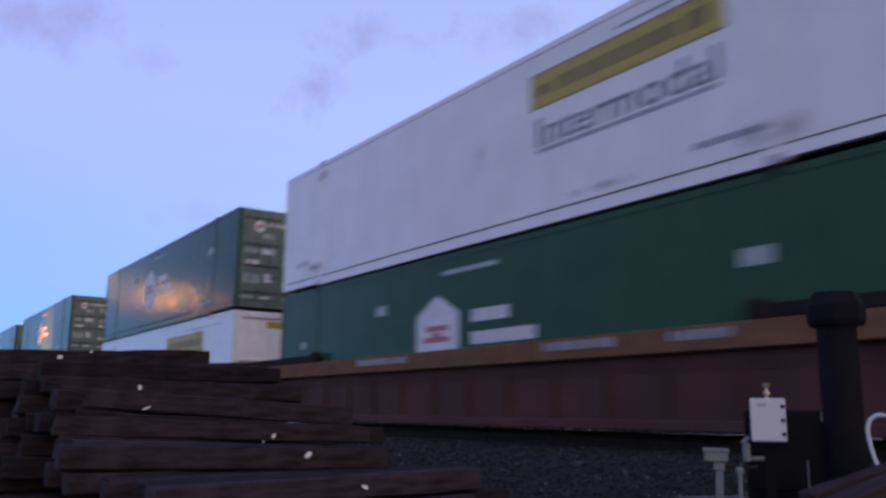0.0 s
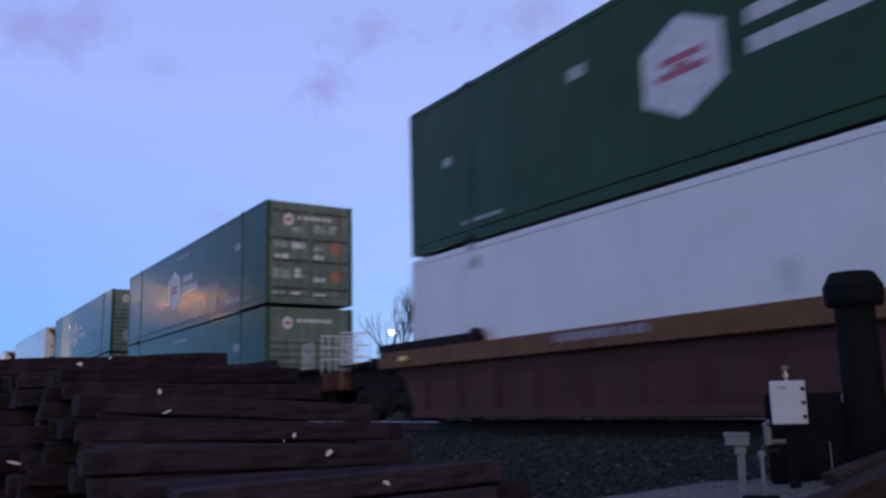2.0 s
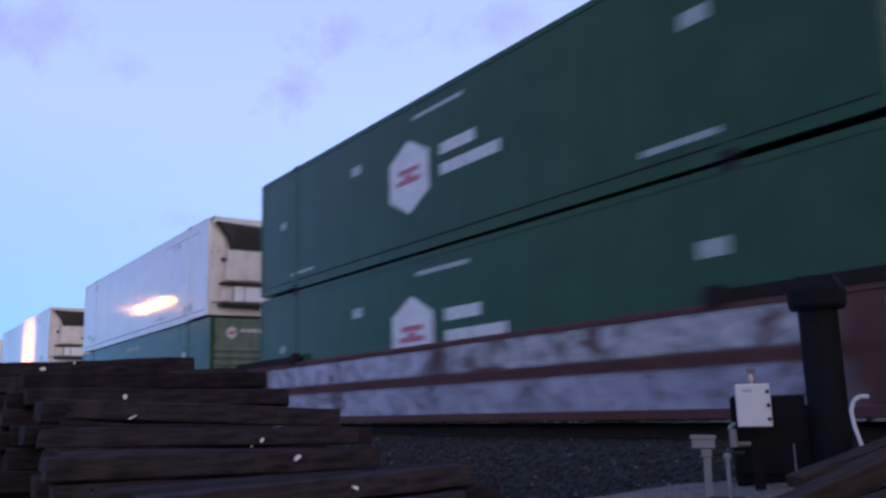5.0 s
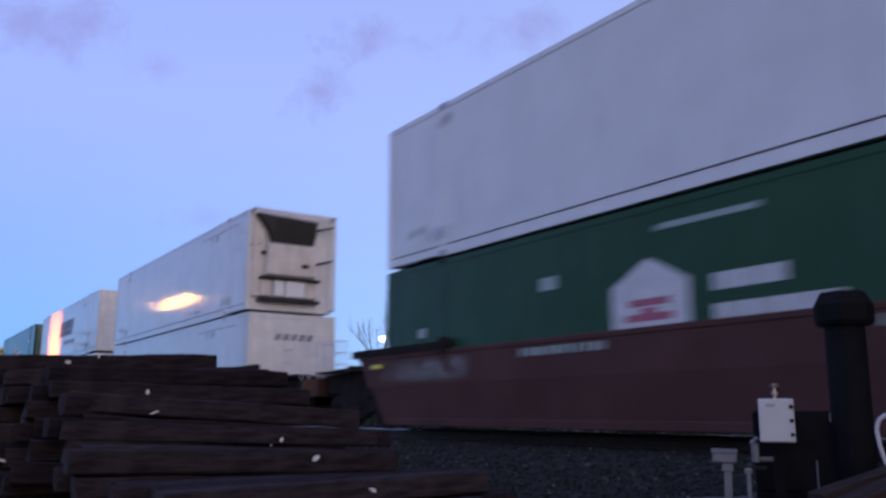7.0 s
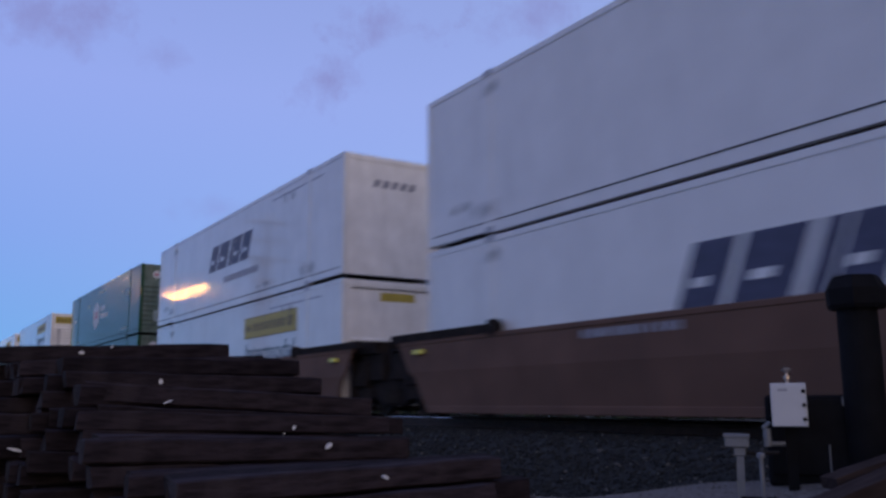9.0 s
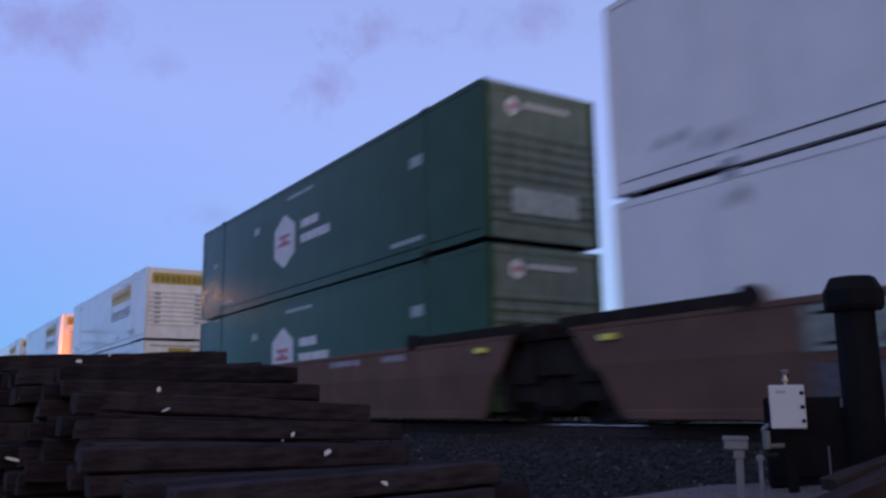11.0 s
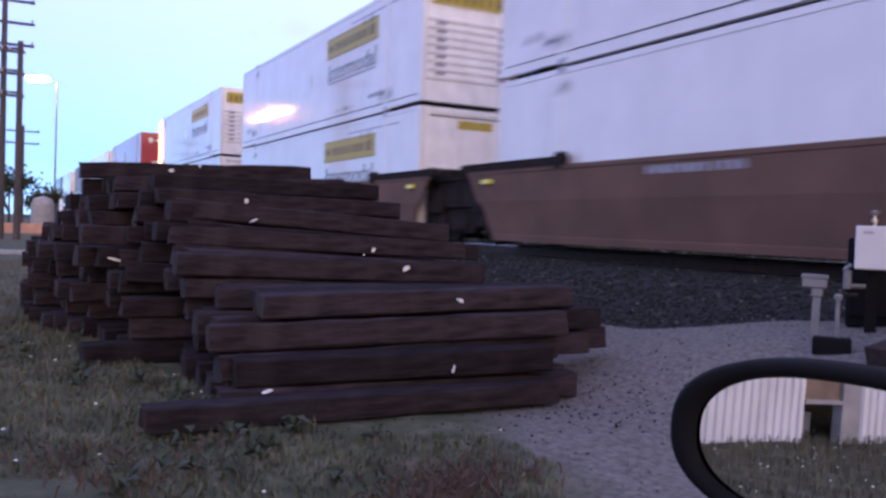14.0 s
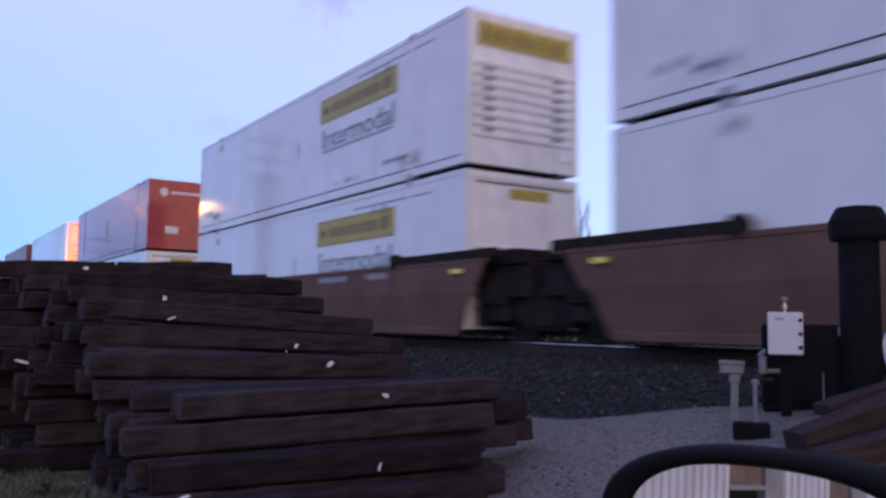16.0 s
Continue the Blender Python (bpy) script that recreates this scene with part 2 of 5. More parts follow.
def spray_paint(name, color, cover, scale=1.5, soft=0.16, gap=0.38):
    """A thin ragged film of paint or chalky dust that lets the sheet below show through in gaps."""
    m = bpy.data.materials.new(name)
    m.use_nodes = True
    N, L = m.node_tree.nodes, m.node_tree.links
    bs = N["Principled BSDF"]
    bs.inputs["Roughness"].default_value = 0.6
    tc = N.new("ShaderNodeTexCoord")

    def noise_of(size, detail, distort):
        n = N.new("ShaderNodeTexNoise")
        n.inputs["Scale"].default_value, n.inputs["Detail"].default_value, n.inputs["Distortion"].default_value = size, detail, distort
        L.new(tc.outputs["Object"], n.inputs["Vector"])
        return n.outputs["Fac"]

    def span(src, a, b, c=0.0, d=1.0):
        q = N.new("ShaderNodeMapRange")
        q.interpolation_type = "SMOOTHSTEP"
        for k, v in zip((1, 2, 3, 4), (a, b, c, d)):
            q.inputs[k].default_value = v
        L.new(src, q.inputs[0])
        return q.outputs[0]

    def times(a, b):
        q = N.new("ShaderNodeMath")
        q.operation = "MULTIPLY"
        L.new(a, q.inputs[0]), L.new(b, q.inputs[1])
        return q.outputs[0]
    r = N.new("ShaderNodeValToRGB")
    r.color_ramp.elements[0].position, r.color_ramp.elements[0].color = 0.36, (*[c * 0.5 for c in color], 1)
    r.color_ramp.elements[1].position, r.color_ramp.elements[1].color = 0.62, (*color, 1)
    L.new(noise_of(scale * 2.3, 3, 1.5), r.inputs[0])
    L.new(r.outputs[0], bs.inputs["Base Color"])
    sep = N.new("ShaderNodeSeparateXYZ")
    L.new(tc.outputs["Generated"], sep.inputs[0])
    a = span(noise_of(scale, 6, 0.8), gap, gap + 0.22, 0.0, cover)
    for axis, w in (("X", soft * 0.5), ("Z", soft)):
        a = times(a, times(span(sep.outputs[axis], 0, w), span(sep.outputs[axis], 1 - w, 1, 1, 0)))
    L.new(a, bs.inputs["Alpha"])
    return m


M.update({
    "spray_blue": spray_paint("silver_blue_spray_paint_film", (0.36, 0.36, 0.46), 1.0, 1.1, gap=0.27),
    "spray2": spray_paint("pale_green_spray_paint_film", (0.27, 0.30, 0.26), 1.0, 2.0, 0.07, 0.22),
    "spray3": spray_paint("dull_grey_spray_paint_film", (0.13, 0.12, 0.14), 1.0, 1.8, 0.07, 0.22),
    "spray_pale": spray_paint("pale_spray_paint_film", (0.42, 0.42, 0.46), 0.95, 1.7, gap=0.34),
    "scuff": spray_paint("grey_scuff_film", (0.42, 0.42, 0.46), 0.17, 2.6, 0.5, 0.34),
    "chalk": spray_paint("chalky_dust_film", (0.34, 0.31, 0.30), 0.55, 1.2, 0.35),
    "reflector": material("yellow_reflector", (0.75, 0.72, 0.12), 0.35, vary=0.1, scale=8, bump=0.0),
})
mirror_mat = bpy.data.materials.new("mirror_glass")
mirror_mat.use_nodes = True
mirror_mat.node_tree.nodes["Principled BSDF"].inputs["Base Color"].default_value = (0.95, 0.95, 0.96, 1)
mirror_mat.node_tree.nodes["Principled BSDF"].inputs["Metallic"].default_value = 1
mirror_mat.node_tree.nodes["Principled BSDF"].inputs["Roughness"].default_value = 0.01


def ground_material():
    """Grass soil beside the pile, pale grit path towards the crossing, mottled by noise at two sizes."""
    m = bpy.data.materials.new("trodden_ground")
    m.use_nodes = True
    nt = m.node_tree
    N, L = nt.nodes, nt.links
    bs = N["Principled BSDF"]
    bs.inputs["Roughness"].default_value = 0.92
    bs.inputs["Specular IOR Level"].default_value = 0.15
    geo = N.new("ShaderNodeNewGeometry")

    def noise_of(scale, detail=6):
        n = N.new("ShaderNodeTexNoise")
        n.inputs["Scale"].default_value, n.inputs["Detail"].default_value = scale, detail
        L.new(geo.outputs["Position"], n.inputs["Vector"])
        return n.outputs["Fac"]

    def ramp(src, stops):
        r = N.new("ShaderNodeValToRGB")
        e = r.color_ramp.elements
        while len(e) < len(stops):
            e.new(0.5)
        for el, (p, c) in zip(e, stops):
            el.position, el.color = p, (*c, 1)
        L.new(src, r.inputs[0])
        return r.outputs[0]
    soil = ramp(noise_of(5, 8), [(0.3, (0.055, 0.06, 0.04)), (0.52, (0.085, 0.09, 0.055)), (0.72, (0.16, 0.14, 0.10))])
    grit = ramp(noise_of(22, 8), [(0.25, (0.085, 0.077, 0.072)), (0.52, (0.165, 0.150, 0.140)), (0.8, (0.25, 0.232, 0.22))])
    # the grit lies where y - 0.35 x exceeds a wavering line
    sep = N.new("ShaderNodeSeparateXYZ")
    L.new(geo.outputs["Position"], sep.inputs[0])

    def maths(op, a, b):
        q = N.new("ShaderNodeMath")
        q.operation = op
        for s, v in zip(q.inputs, (a, b)):
            if isinstance(v, (int, float)):
                s.default_value = v
            else:
                L.new(v, s)
        return q.outputs[0]
    edge = maths("ADD", maths("ADD", sep.outputs["Y"], maths("MULTIPLY", sep.outputs["X"], 0.22)), maths("MULTIPLY", noise_of(1.6), 1.0))
    # ADD noise about 0.5
    fac = ramp(maths("MULTIPLY", edge, 0.25), [(0.50, (0, 0, 0)), (0.62, (1, 1, 1))])
    mx = N.new("ShaderNodeMix")
    mx.data_type = "RGBA"
    L.new(fac, mx.inputs[0])
    L.new(soil, mx.inputs[6])
    L.new(grit, mx.inputs[7])
    L.new(mx.outputs[2], bs.inputs["Base Color"])
    bp = N.new("ShaderNodeBump")
    bp.inputs["Strength"].default_value, bp.inputs["Distance"].default_value = 0.9, 0.02
    L.new(noise_of(28, 7), bp.inputs["Height"])
    L.new(bp.outputs[0], bs.inputs["Normal"])
    return m


# ---------------------------------------------------------------- mesh helpers
def add_box(bm, x0, x1, y0, y1, z0, z1, m=None):
    vs = [bm.verts.new((m @ Vector((x, y, z))) if m else (x, y, z)) for x in (x0, x1) for y in (y0, y1) for z in (z0, z1)]
    for f in ((0, 1, 3, 2), (4, 6, 7, 5), (0, 4, 5, 1), (2, 3, 7, 6), (0, 2, 6, 4), (1, 5, 7, 3)):
        bm.faces.new([vs[i] for i in f])
    return vs


def bevelled(bm, w=0.01, seg=1):
    bmesh.ops.bevel(bm, geom=bm.edges[:], offset=w, segments=seg, affect="EDGES", profile=0.5)
    return bm


def box_bm(x0, x1, y0, y1, z0, z1, w=0.0):
    bm = bmesh.new()
    add_box(bm, x0, x1, y0, y1, z0, z1)
    return bevelled(bm, w) if w else bm


def add_prism(bm, outline, axis, a, b):
    """A solid of an outline of pairs, drawn out along one axis from a to b."""
    def at(p, q):
        return {"x": (q, p[0], p[1]), "y": (p[0], q, p[1]), "z": (p[0], p[1], q)}[axis]
    va, vb = [bm.verts.new(at(p, a)) for p in outline], [bm.verts.new(at(p, b)) for p in outline]
    n = len(outline)
    bm.faces.new(va)
    bm.faces.new(vb[::-1])
    for i in range(n):
        bm.faces.new((va[i], vb[i], vb[(i + 1) % n], va[(i + 1) % n]))


def add_tube(bm, p, q, r0, r1=None, n=10):
    p, q = Vector(p), Vector(q)
    r1 = r0 if r1 is None else r1
    turn = (q - p).to_track_quat("Z", "Y")
    rings = []
    for c, r in ((p, r0), (q, r1)):
        rings.append([bm.verts.new(c + turn @ Vector((r * math.cos(2 * math.pi * k / n), r * math.sin(2 * math.pi * k / n), 0))) for k in range(n)])
    for k in range(n):
        bm.faces.new((rings[0][k], rings[0][(k + 1) % n], rings[1][(k + 1) % n], rings[1][k]))
    bm.faces.new(rings[0][::-1])
    bm.faces.new(rings[1])


def add_lathe(bm, profile, m, n=20):
    """Turns (radius, height) pairs round the z axis of m."""
    rings = [[bm.verts.new(m @ Vector((r * math.cos(2 * math.pi * k / n), r * math.sin(2 * math.pi * k / n), z))) for k in range(n)] for r, z in profile]
    for a, b in zip(rings, rings[1:]):
        for k in range(n):
            bm.faces.new((a[k], a[(k + 1) % n], b[(k + 1) % n], b[k]))
    bm.faces.new(rings[0][::-1])
    bm.faces.new(rings[-1])


def mesh_of(name, bm, *mats, smooth=False):
    bmesh.ops.recalc_face_normals(bm, faces=bm.faces[:])
    me = bpy.data.meshes.new(name)
    bm.to_mesh(me)
    bm.free()
    for k in mats:
        me.materials.append(M[k] if isinstance(k, str) else k)
    if smooth:
        me.shade_smooth()
    return me


def part(name, bm, mat, parent, label="", smooth=False):
    ob = new(name, mesh_of(name, bm, mat, smooth=smooth))
    ob.parent = parent
    return tagged(ob, label)


def thing(name, label, category, group="", m=None):
    ob = new(name)
    ob.empty_display_size = 0.2
    if m is not None:
        ob.matrix_basis = m
    return tagged(ob, label, category, group)


def solid(name, bm, mat, label, category, group="", kind="", m=None, smooth=False):
    ob = new(name, mesh_of(name, bm, mat, smooth=smooth))
    if m is not None:
        ob.matrix_basis = m
    return tagged(ob, label, category, group, kind)


# ---------------------------------------------------------------- ground and track
NEAR = 8.50            # near side of the train
MID = NEAR + 1.30      # middle of the track
RAIL = 0.90            # top of the rails


def smoothstep(a, b, v):
    v = min(1.0, max(0.0, (v - a) / (b - a)))
    return v * v * (3 - 2 * v)


def ground_height(x, y):
    """Flat beside the pile, a ramp of grit up to the track that is steeper to the east."""
    ramp = 0.06 + 0.50 * smoothstep(-8.6, -4.2, x)
    h = ramp * smoothstep(3.6, 6.4, y)
    back = smoothstep(12.2, 15.0, y)
    h = h * (1 - back) + 0.05 * back
    near = smoothstep(40, 20, abs(x + 6)) if abs(x + 6) > 20 else 1.0
    return h + near * 0.035 * (noise.noise((x * 0.9, y * 0.9, 0)) + 0.4 * noise.noise((x * 3.1, y * 3.1, 5)))


def axis_steps(dense0, dense1, step, far):
    inner = list(np.arange(dense0, dense1 + 1e-6, step))
    out_lo, out_hi, d = [], [], step
    lo, hi = dense0, dense1
    while hi < far or lo > -far:
        d *= 1.35
        lo, hi = lo - d, hi + d
        out_lo.append(max(lo, -far)), out_hi.append(min(hi, far))
    return out_lo[::-1] + inner + out_hi


gx, gy = axis_steps(-12, 0, 0.16, 1500), axis_steps(-3, 9, 0.16, 1500)
verts = [(x, y, ground_height(x, y)) for x in gx for y in gy]
nyy = len(gy)
faces = [(i * nyy + j, (i + 1) * nyy + j, (i + 1) * nyy + j + 1, i * nyy + j + 1) for i in range(len(gx) - 1) for j in range(nyy - 1)]
me = bpy.data.meshes.new("ground")
me.from_pydata(verts, [], faces)
me.shade_smooth()
me.materials.append(ground_material())
tagged(new("ground", me), "trodden ground of thin grass and pale grit", "ground", kind="structure")


def ballast_profile(x):
    toe = ground_height(x, 6.7) - 0.03
    n = lambda k: 0.03 * noise.noise((x * 1.3, k * 2.1, 3))
    return [(6.55, toe - 0.05), (6.75, toe + 0.02 + n(1)), (7.3, toe + (0.60 - toe) * 0.40 + n(2)), (7.9, toe + (0.60 - toe) * 0.8 + n(3)),
            (8.15, 0.64 + n(4)), (8.5, 0.715), (MID, 0.715), (11.2, 0.715), (11.9, 0.55), (13.0, 0.2), (13.6, -0.05)]


xs = [-420, -260, -160, -100, -60, -40] + list(np.arange(-30, 6, 0.4)) + [8, 14, 30, 60, 120, 330]
rows_b = [[(x, y, z) for y, z in ballast_profile(x)] for x in xs]
nb = len(rows_b[0])
me = bpy.data.meshes.new("ballast")
me.from_pydata([v for r in rows_b for v in r], [], [(i * nb + j, (i + 1) * nb + j, (i + 1) * nb + j + 1, i * nb + j + 1) for i in range(len(xs) - 1) for j in range(nb - 1)])
me.materials.append(M["stone"])
me.shade_smooth()
tagged(new("ballast_bed", me), "dark grey crushed stone ballast under the track", "ballast", kind="structure")


def stones(name, count, place, size, mat, label):
    """Loose stones, too many to count, in one mesh."""
    rng = random.Random(name)
    vs, fs = [], []
    for _ in range(count):
        x, y = place(rng)
        z = max(ground_height(x, y), np.interp(y, *zip(*ballast_profile(x))) if 6.55 < y < 13 else -9)
        s = size * rng.uniform(0.55, 1.5)
        turn = Euler((rng.uniform(0, 6), rng.uniform(0, 6), rng.uniform(0, 6))).to_matrix()
        b = len(vs)
        for c in ((1, 0, 0), (0, 1, 0), (-1, 0, 0), (0, -1, 0), (0.2, 0.2, 0.8), (-0.2, 0.1, -0.8)):
            p = turn @ (Vector(c) * s * rng.uniform(0.7, 1.1))
            vs.append((x + p.x, y + p.y, z + 0.2 * s + p.z * 0.75))
        fs += [(b + i, b + j, b + k) for i, j, k in ((0, 1, 4), (1, 2, 4), (2, 3, 4), (3, 0, 4), (1, 0, 5), (2, 1, 5), (3, 2, 5), (0, 3, 5))]
    me = bpy.data.meshes.new(name)
    me.from_pydata(vs, [], fs)
    me.materials.append(M[mat])
    return tagged(new(name, me), label, "gravel", kind="stuff")


stones("ballast_stones", 11000, lambda r: (r.uniform(-19, -3.0), r.uniform(6.6, 8.9)), 0.032, "stone", "loose dark ballast stones on the track shoulder")
stones("pale_ballast_stones", 300, lambda r: (r.uniform(-17, -3.0), r.uniform(6.5, 8.7)), 0.030, "pebble", "scattered pale stones among dark ballast")


def path_place(r):
    while True:
        x, y = r.uniform(-9.5, -2.2), r.uniform(1.2, 6.7)
        if y + 0.22 * x + 0.4 * noise.noise((x, y, 1)) > 1.75:
            return x, y


stones("path_gravel", 2000, path_place, 0.010, "pebble", "loose grey gravel on the grit path")

stones("wood_chips", 260, lambda r: (r.gauss(-4.75, 0.45), r.gauss(3.5, 0.75)), 0.011, "tie", "dark bark chips and splinters fallen beside the heap")

# the track: two rails on sleepers
track = tagged(thing("railroad_track", "single railway track on dark ballast", "railway track"), kind="structure")
for off in (-0.755, 0.755):
    y = MID + off
    bm = bmesh.new()
    add_prism(bm, [(y - 0.075, 0.72), (y + 0.075, 0.72), (y + 0.07, 0.735), (y + 0.012, 0.75), (y + 0.01, 0.85), (y + 0.036, 0.865),
                   (y + 0.036, 0.888), (y - 0.036, 0.888), (y - 0.036, 0.865), (y - 0.01, 0.85), (y - 0.012, 0.75), (y - 0.07, 0.735)], "x", -420, 320)
    part("rail", bm, "rail_web", track)
    bm = bmesh.new()
    add_prism(bm, [(y - 0.034, 0.886), (y + 0.034, 0.886), (y + 0.030, RAIL), (y - 0.030, RAIL)], "x", -420, 320)
    part("rail_head", bm, "rail", track, "rail head polished bright by wheels")
sleeper = mesh_of("sleeper", box_bm(-0.115, 0.115, -1.3, 1.3, -0.09, 0.09, 0.012), "tie")
for k in range(110):
    ob = new("sleeper", sleeper)
    ob.parent, ob.location = track, (-50 + 0.5 * k, MID, 0.635)


# ---------------------------------------------------------------- containers
HALF, WIDE, POST = 8.09, 2.60, 6.06      # half length, width, the lifting posts at the forty-foot points


def flat_plate(bm, x0, x1, z0, z1, y=-0.006):
    """A decal or plate on the near side, which faces -y."""
    add_box(bm, x0, x1, y, 0.001, z0, z1)


def hexagon(bm, cx, cz, rx, rz, y):
    add_prism(bm, [(cx, cz - rz), (cx + rx, cz - rz * 0.52), (cx + rx, cz + rz * 0.52), (cx, cz + rz), (cx - rx, cz + rz * 0.52), (cx - rx, cz - rz * 0.52)], "y", y, 0.001)


def bars(bm, x0, x1, z0, z1, n, rows=1, y=-0.005, seed=1, axis="y"):
    """Unreadable lettering: upright bars of uneven width in rows."""
    rng = random.Random(seed)
    hz = (z1 - z0) / rows
    for r in range(rows):
        x = x0
        step = (x1 - x0) / n
        for k in range(n):
            w = step * rng.uniform(0.74, 0.95)
            a, b = z0 + r * hz + hz * 0.12, z0 + (r + 1) * hz - hz * 0.12
            if axis == "y":
                add_box(bm, x, x + w, y, 0.001, a, b)
            else:
                add_box(bm, HALF - 0.001, HALF + 0.006, x, x + w, a, b)
            x += step


def bevelled_prism(outline, a, b, w):
    bm = bmesh.new()
    add_prism(bm, outline, "x", a, b)
    return bevelled(bm, w)


def word_bm(word, x0, x1, z0, z1, y0, y1):
    """A word in the built-in font on the near side, fitted between x0 and x1 and between z0 and z1."""
    curve = bpy.data.curves.new("word", "FONT")
    curve.body, curve.extrude, curve.resolution_u = word, 0.01, 3
    curve.offset = 0.008
    ob = bpy.data.objects.new("word", curve)
    me = bpy.data.meshes.new_from_object(ob)
    bm = bmesh.new()
    bm.from_mesh(me)
    bpy.data.objects.remove(ob), bpy.data.meshes.remove(me), bpy.data.curves.remove(curve)
    xs, zs = [v.co.x for v in bm.verts], [v.co.y for v in bm.verts]
    for v in bm.verts:
        x, z, d = v.co
        v.co = (x0 + (x - min(xs)) / (max(xs) - min(xs)) * (x1 - x0), y0 if d > 0 else y1, z0 + (z - min(zs)) / (max(zs) - min(zs)) * (z1 - z0))
    return bm


def lettering(name, bm, mat, parent, label=""):
    """Marks too fine to pick apart."""
    return tagged(part(name, bm, mat, parent, label), kind="stuff")


def container(paint, end_paint, side, end, label):
    """A 53-foot container, its near side at y = 0, resting at z = 0. side and end name the decals and the end that leads."""
    H = 2.94
    X = HALF - (0.34 if end == "cooler" else 0.0)        # where the body stops at the leading end
    c = thing("shipping_container", label, "container")
    # side sheets with shallow upright seams, the overhangs past the lifting posts stepped up a little
    for near in (True, False):
        bm = bmesh.new()
        y0, y1 = (0.0, 0.05) if near else (WIDE - 0.05, WIDE)
        add_prism(bm, [(-HALF + 0.06, 0.20), (-POST - 0.12, 0.20), (-POST - 0.12, 0.16), (POST + 0.12, 0.16), (POST + 0.12, 0.20), (X - 0.06, 0.20),
                       (X - 0.06, H - 0.10), (-HALF + 0.06, H - 0.10)], "y", y0, y1)
        part("side_panel", bm, paint, c)
        bm = bmesh.new()
        y0, y1 = (-0.012, 0.10) if near else (WIDE - 0.10, WIDE + 0.012)
        add_box(bm, -HALF + 0.05, X - 0.05, y0, y1, H - 0.10, H)
        part("top_rail", bm, paint, c)
        bm = bmesh.new()
        add_prism(bm, [(-HALF + 0.05, 0.05), (-POST - 0.15, 0.05), (-POST - 0.10, 0.01), (POST + 0.10, 0.01), (POST + 0.15, 0.05), (X - 0.05, 0.05),
                       (X - 0.05, 0.20), (POST + 0.12, 0.20), (POST + 0.12, 0.16), (-POST - 0.12, 0.16), (-POST - 0.12, 0.20), (-HALF + 0.05, 0.20)], "y", y0, y1)
        part("bottom_rail", bm, paint, c)
        bm = bmesh.new()
        yy = (-0.014, 0.001) if near else (WIDE - 0.001, WIDE + 0.014)
        add_box(bm, -HALF + 0.2, X - 0.2, *yy, 0.205, 0.222)
        part("rub_strip", bm, "dark", c)
        for s in (-1, 1):
            for at, w in ((X - 0.05 if s > 0 else 0.05 - HALF, 0.055), (s * POST, 0.09)):
                bm = bmesh.new()
                ya, yb = (-0.016, 0.12) if near else (WIDE - 0.12, WIDE + 0.016)
                add_box(bm, at - w, at + w, ya, yb, 0.05 if w < 0.08 else 0.0, H - 0.01)
                part("corner_post", bevelled(bm, 0.008), paint, c)
                if w > 0.08:
                    for zz in (0.0, H - 0.09):
                        part("corner_casting", bevelled(box_bm(at - 0.10, at + 0.10, ya - 0.006, yb, zz, zz + 0.12), 0.008), "dark" if paint != "white" else "greyink", c)
    bm = bmesh.new()
    add_box(bm, -HALF + 0.05, X - 0.05, 0.04, WIDE - 0.04, H - 0.05, H - 0.01)
    part("roof", bm, paint, c)
    bm = bmesh.new()
    add_box(bm, -HALF + 0.05, X - 0.05, 0.05, WIDE - 0.05, 0.11, 0.17)
    part("floor", bm, "dark", c)
    bm = bmesh.new()
    add_box(bm, -HALF, -HALF + 0.06, 0.02, WIDE - 0.02, 0.05, H - 0.02)
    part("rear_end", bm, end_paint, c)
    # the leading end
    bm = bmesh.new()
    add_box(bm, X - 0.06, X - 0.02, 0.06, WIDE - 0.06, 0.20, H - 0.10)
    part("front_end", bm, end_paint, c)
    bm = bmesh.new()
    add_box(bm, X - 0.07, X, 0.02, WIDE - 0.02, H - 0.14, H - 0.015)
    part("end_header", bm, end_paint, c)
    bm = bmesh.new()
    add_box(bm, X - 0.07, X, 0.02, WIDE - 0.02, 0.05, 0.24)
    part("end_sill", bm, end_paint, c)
    if end == "doors":
        for d in (0, 1):
            y0 = 0.09 + d * 1.22
            bm = bmesh.new()
            add_box(bm, X - 0.03, X + 0.015, y0, y0 + 1.20, 0.25, H - 0.15)
            door = part("door", bevelled(bm, 0.008), end_paint, c)
            for z in (0.44, 1.22, 1.84, 2.62):
                bm = bmesh.new()
                add_box(bm, X + 0.014, X + 0.03, y0 + 0.06, y0 + 1.14, z, z + 0.06)
                part("door_rib", bm, "grille", door, "dark door rib")
            for yy in (y0 + 0.28, y0 + 0.92):
                bm = bmesh.new()
                add_tube(bm, (X + 0.045, yy, 0.2), (X + 0.045, yy, H - 0.12), 0.018, n=8)
                part("lock_rod", bm, "galv", door)
                bm = bmesh.new()
                add_box(bm, X + 0.03, X + 0.075, yy - 0.02, yy + 0.26, 1.0, 1.05)
                part("door_handle", bm, "galv", door)
            # lettering in two columns, line by line
            rng = random.Random(7 + d)
